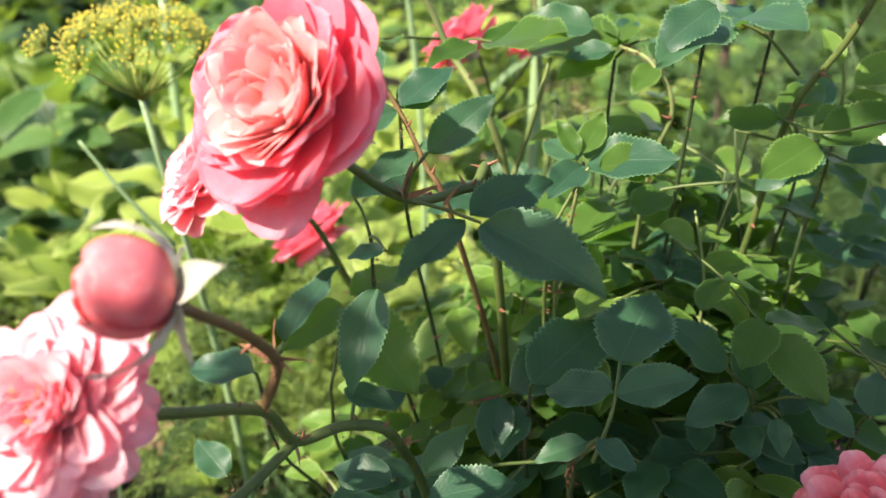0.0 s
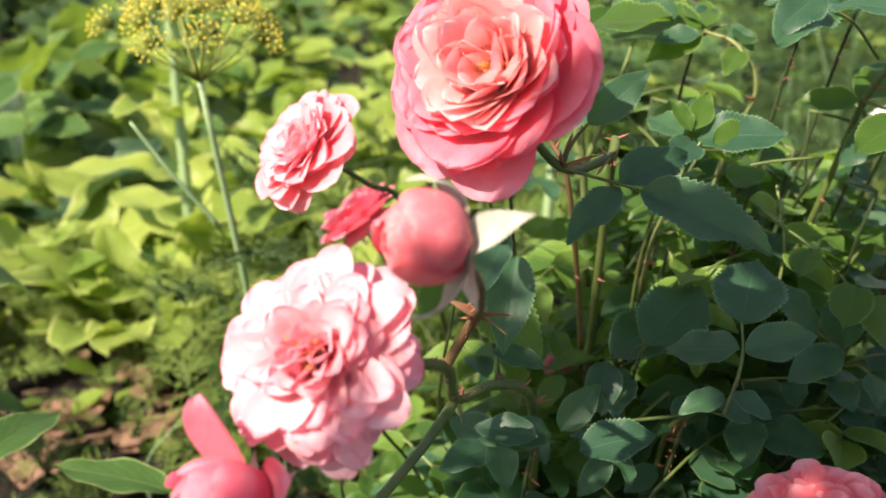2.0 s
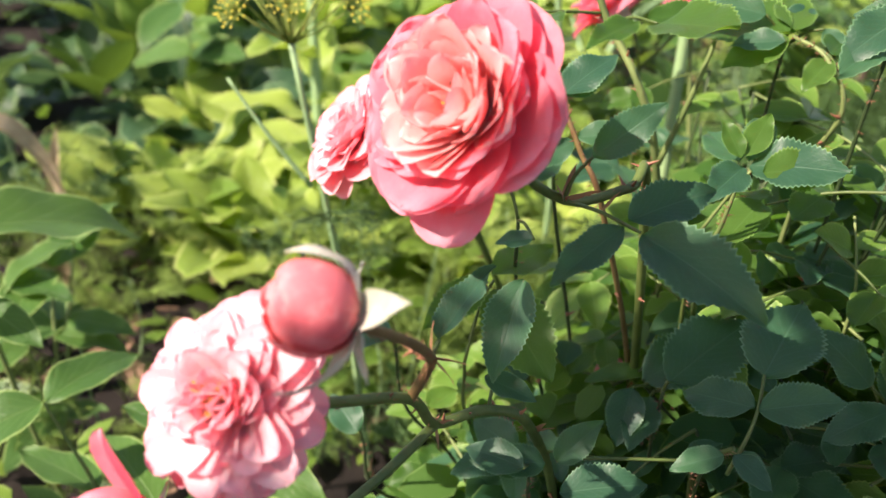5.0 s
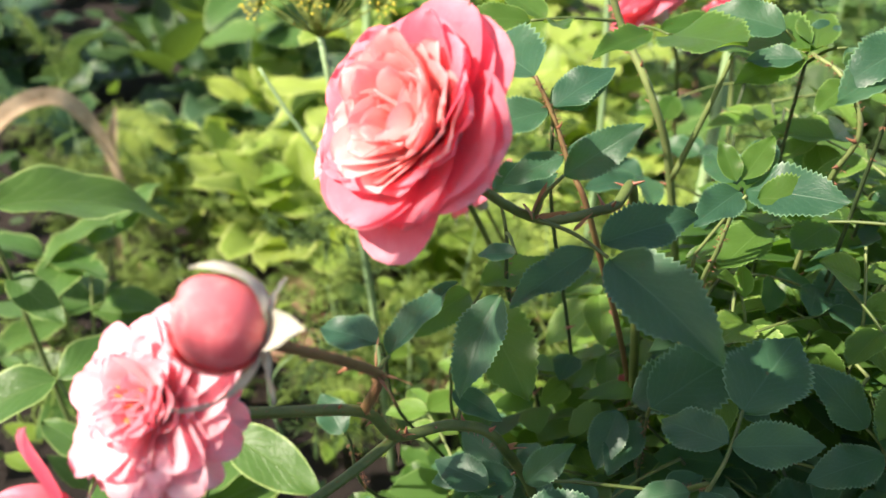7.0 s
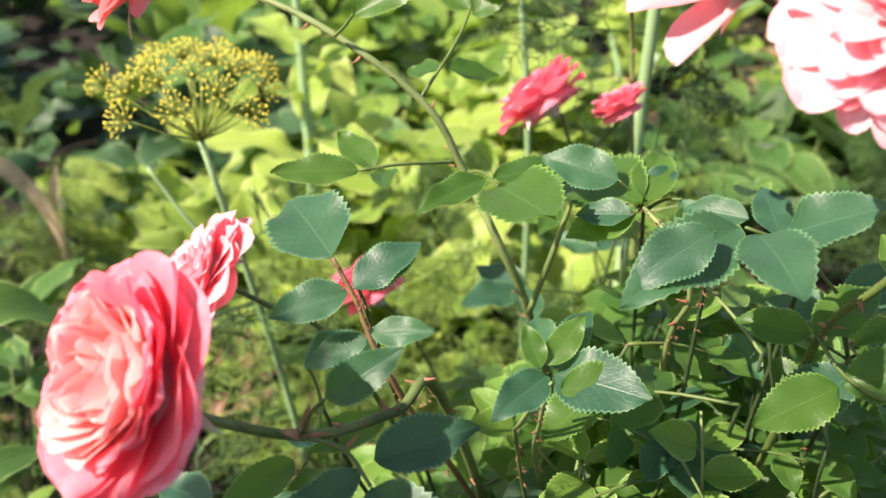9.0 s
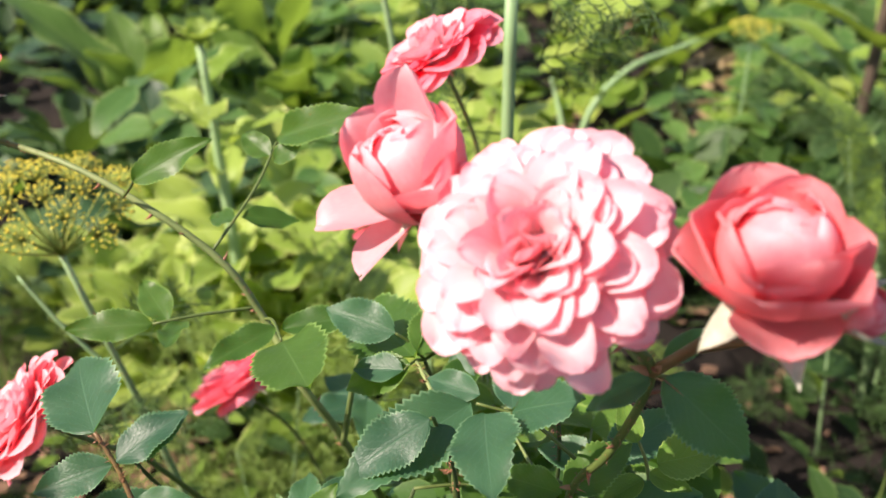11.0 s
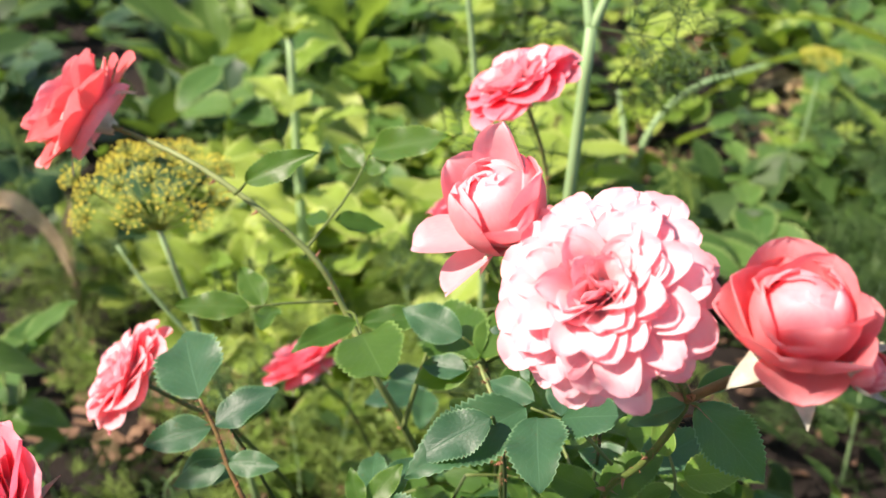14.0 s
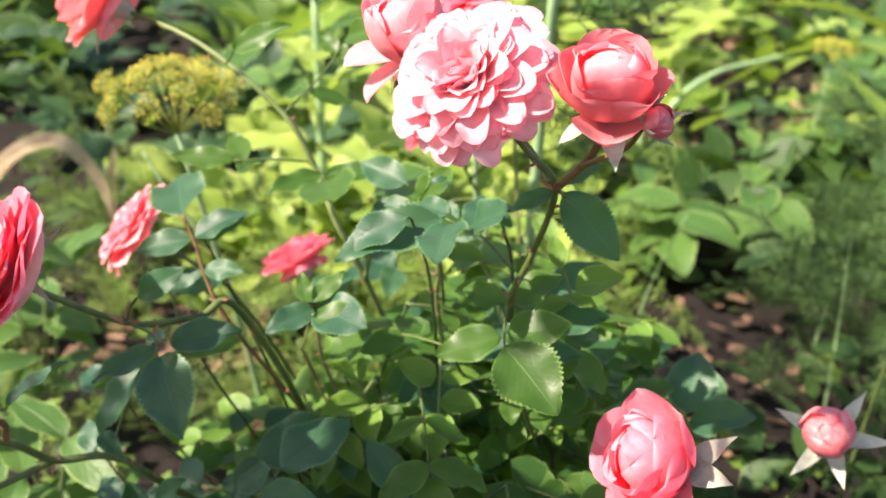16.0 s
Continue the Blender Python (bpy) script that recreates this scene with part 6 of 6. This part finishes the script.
maize = thing("maize_plant", (0.445, 1.475, 0.0), "young maize plant with long arching green leaves", "maize")
tube("stalk", maize, [(0.445, 1.475, -0.01), (0.448, 1.477, 0.25), (0.455, 1.48, 0.55)], 0.010, 0.007, DARK_STALK, 10)
part("leaf", strap_mesh(MAIZE, [(0.450, 1.470, 0.262), (0.424, 1.446, 0.289), (0.346, 1.447, 0.324), (0.262, 1.440, 0.343), (0.150, 1.411, 0.344)], 0.066, 0.4), maize)
part("leaf", strap_mesh(MAIZE, [(0.450, 1.490, 0.291), (0.480, 1.531, 0.360), (0.550, 1.553, 0.370), (0.640, 1.552, 0.306)], 0.050, 0.5), maize)
part("leaf", strap_mesh(MAIZE, [(0.446, 1.470, 0.196), (0.350, 1.560, 0.260), (0.230, 1.620, 0.220), (0.101, 1.630, 0.120)], 0.045, 0.5), maize)
young = thing("maize_plant", (0.415, 1.02, 0.0), "small maize seedling with one straight slanting leaf", "maize")
tube("stalk", young, [(0.415, 1.02, -0.01), (0.413, 1.04, 0.09), (0.406, 1.078, 0.180)], 0.006, 0.004, DILL_STALK, 8)
part("leaf", strap_mesh(MAIZE, [(0.408, 1.070, 0.165), (0.385, 1.236, 0.236), (0.330, 1.314, 0.270), (0.273, 1.372, 0.298)], 0.048, 0.5), young)
onion = thing("onion_plant", (0.03, 1.46, 0.0), "onion plant with long blue-green tubular leaves", "onion")
tube("leaf", onion, [(0.03, 1.46, -0.01), (0.06, 1.49, 0.13), (0.113, 1.536, 0.189), (0.187, 1.598, 0.207), (0.281, 1.657, 0.234)], 0.0062, 0.0030, DILL_STALK, 9)
tube("leaf", onion, [(0.03, 1.46, -0.01), (0.02, 1.49, 0.10), (-0.005, 1.53, 0.17)], 0.0080, 0.0020, DILL_STALK, 9)
wilt = thing("wilted_leaf", (-0.58, 0.76, 0.0), "dry brown wilted leaf arching down to the soil", "leaf")
part("blade", strap_mesh(DRY, [(-0.66, 0.68, 0.0), (-0.625, 0.70, 0.13), (-0.582, 0.735, 0.212), (-0.552, 0.776, 0.228), (-0.531, 0.795, 0.200), (-0.520, 0.810, 0.155), (-0.522, 0.825, 0.10), (-0.54, 0.84, 0.0)], 0.025, 0.9, "blade", 0.5), wilt)
part("blade", strap_mesh(DRY, [(-0.548, 0.85, 0.0), (-0.545, 0.86, 0.13), (-0.540, 0.868, 0.195)], 0.020, 0.8, "blade", 0.5), wilt)

bolt = thing("bolting_lettuce", (-0.27, 0.93, 0.0), "bolting lettuce stalk with a pale bud and leaves up its stem", "lettuce")
tube("stalk", bolt, [(-0.27, 0.93, -0.01), (-0.27, 0.925, 0.2), (-0.272, 0.923, 0.41)], 0.008, 0.004, DILL_STALK, 9)
for n in range(12):
    w, z = n * 2.4, 0.10 + 0.024 * n
    d = Vector((math.cos(w), math.sin(w), 0.9))
    part("leaf", bed.choice(LETTUCE_BLADES), bolt, frame_of((-0.27, 0.925, z), d, (0, 0, 1)) @ Matrix.Scale(0.13 - 0.006 * n, 4))
for n in range(9):
    w = n * 2.4
    d = Vector((math.cos(w) * 0.5, math.sin(w) * 0.5, 1))
    part("bud_scale", bed.choice(LETTUCE_BLADES), bolt, frame_of((-0.272, 0.923, 0.405), d, (0, 0, 1)) @ Matrix.Scale(0.03, 4))


def daisy(at, axis, radius, label):
    t = thing("white_daisy", (at[0], at[1] + 0.02, 0.0), label, "flower")
    tube("stem", t, [(at[0], at[1] + 0.02, -0.01), (at[0], at[1] + 0.015, at[2] * 0.5), at], 0.0015, 0.0010, CANE, 6)
    m = axis_pose(at, axis)
    petal = petal_mesh(WHITE_PETAL, radius, radius * 0.4, 78, 96, 0.1, 3, 0.02, 0.02, 6, 4)
    for k in range(14):
        part("petal", petal, t, m @ pose(0, 0, 0, 0, 0, 360 / 14 * k))
    v, f = tube_data([Vector((0, 0, -0.001)), Vector((0, 0, 0.0015)), Vector((0, 0, 0.003)), Vector((0, 0, 0.004))], radius * 0.34, radius * 0.12, 10)
    part("disc", mesh_of("disc", v, f, ORANGE), t, m, "orange disc")


daisy((0.371, 0.731, 0.328), (-0.2, -0.6, 0.75), 0.016, "small white daisy with an orange disc")


def litter(name, count, area, size, material, label, category, rng, flat=0.25):
    """Flat chips strewn over the soil in one mesh."""
    verts, faces = [], []
    for _ in range(count):
        x, y = rng.gauss(area[0], area[2]), rng.gauss(area[1], area[3])
        w, ln = rng.uniform(0, 6.28), rng.uniform(*size)
        m = pose(x, y, 0.012 + rng.uniform(0, 0.012), rng.uniform(-25, 25), rng.uniform(-25, 25), math.degrees(w))
        s = len(verts)
        wd, th = ln * rng.uniform(flat * 0.6, flat * 1.3), ln * 0.05
        for sx, sy in ((-1, -0.8), (0.9, -1), (1.05, 0.7), (-0.85, 1)):
            for sz in (-1, 1):
                verts.append(m @ Vector((sx * ln * 0.5 * rng.uniform(0.85, 1), sy * wd * 0.5, sz * th * 0.5)))
        q = [s + i for i in range(8)]
        faces += [(q[1], q[3], q[5], q[7]), (q[6], q[4], q[2], q[0]), (q[0], q[2], q[3], q[1]), (q[2], q[4], q[5], q[3]), (q[4], q[6], q[7], q[5]), (q[6], q[0], q[1], q[7])]
    ob = new(name, mesh_of(name, verts, faces, material, None, False))
    return tagged(ob, label, category, "", "stuff")


litter("wood_chips", 420, (-0.01, 1.54, 0.09, 0.10), (0.012, 0.036), CHIP, "reddish brown wood chips strewn on the soil", "wood chips", bed, 0.5)
litter("bark_bits", 110, (-0.34, 0.77, 0.12, 0.09), (0.012, 0.040), CHIP, "brown bark bits on the dark soil", "bark", bed, 0.55)
litter("low_bark", 40, (0.23, 1.0, 0.06, 0.08), (0.01, 0.03), CHIP, "brown bark bits by the rose roots", "bark", bed, 0.55)
litter("far_chips", 110, (0.06, 2.22, 0.05, 0.12), (0.014, 0.04), CHIP, "reddish brown wood chips further back", "wood chips", bed, 0.5)
litter("straw", 34, (0.28, 1.90, 0.05, 0.14), (0.07, 0.14), STRAW, "pale straw pieces on the soil", "straw", bed, 0.10)


def straw_blade(p0, p1, width):
    """One pale dry straw leaf lying on the soil."""
    p0, p1 = Vector(p0), Vector(p1)
    t = thing("straw_leaf", p0.lerp(p1, 0.5), "pale dry straw leaf lying on the soil", "straw", "straw leaves")
    mid = p0.lerp(p1, 0.5) + Vector((0, 0, 0.02))
    part("blade", strap_mesh(STRAW, [p0 + Vector((0, 0, 0.012)), mid, p1 + Vector((0, 0, 0.014))], width, 0.5, "blade"), t)


straw_blade((0.256, 2.059, 0.012), (0.348, 2.146, 0.012), 0.026)
straw_blade((0.365, 2.084, 0.012), (0.256, 1.737, 0.012), 0.018)
straw_blade((0.271, 1.733, 0.012), (0.317, 1.863, 0.012), 0.020)
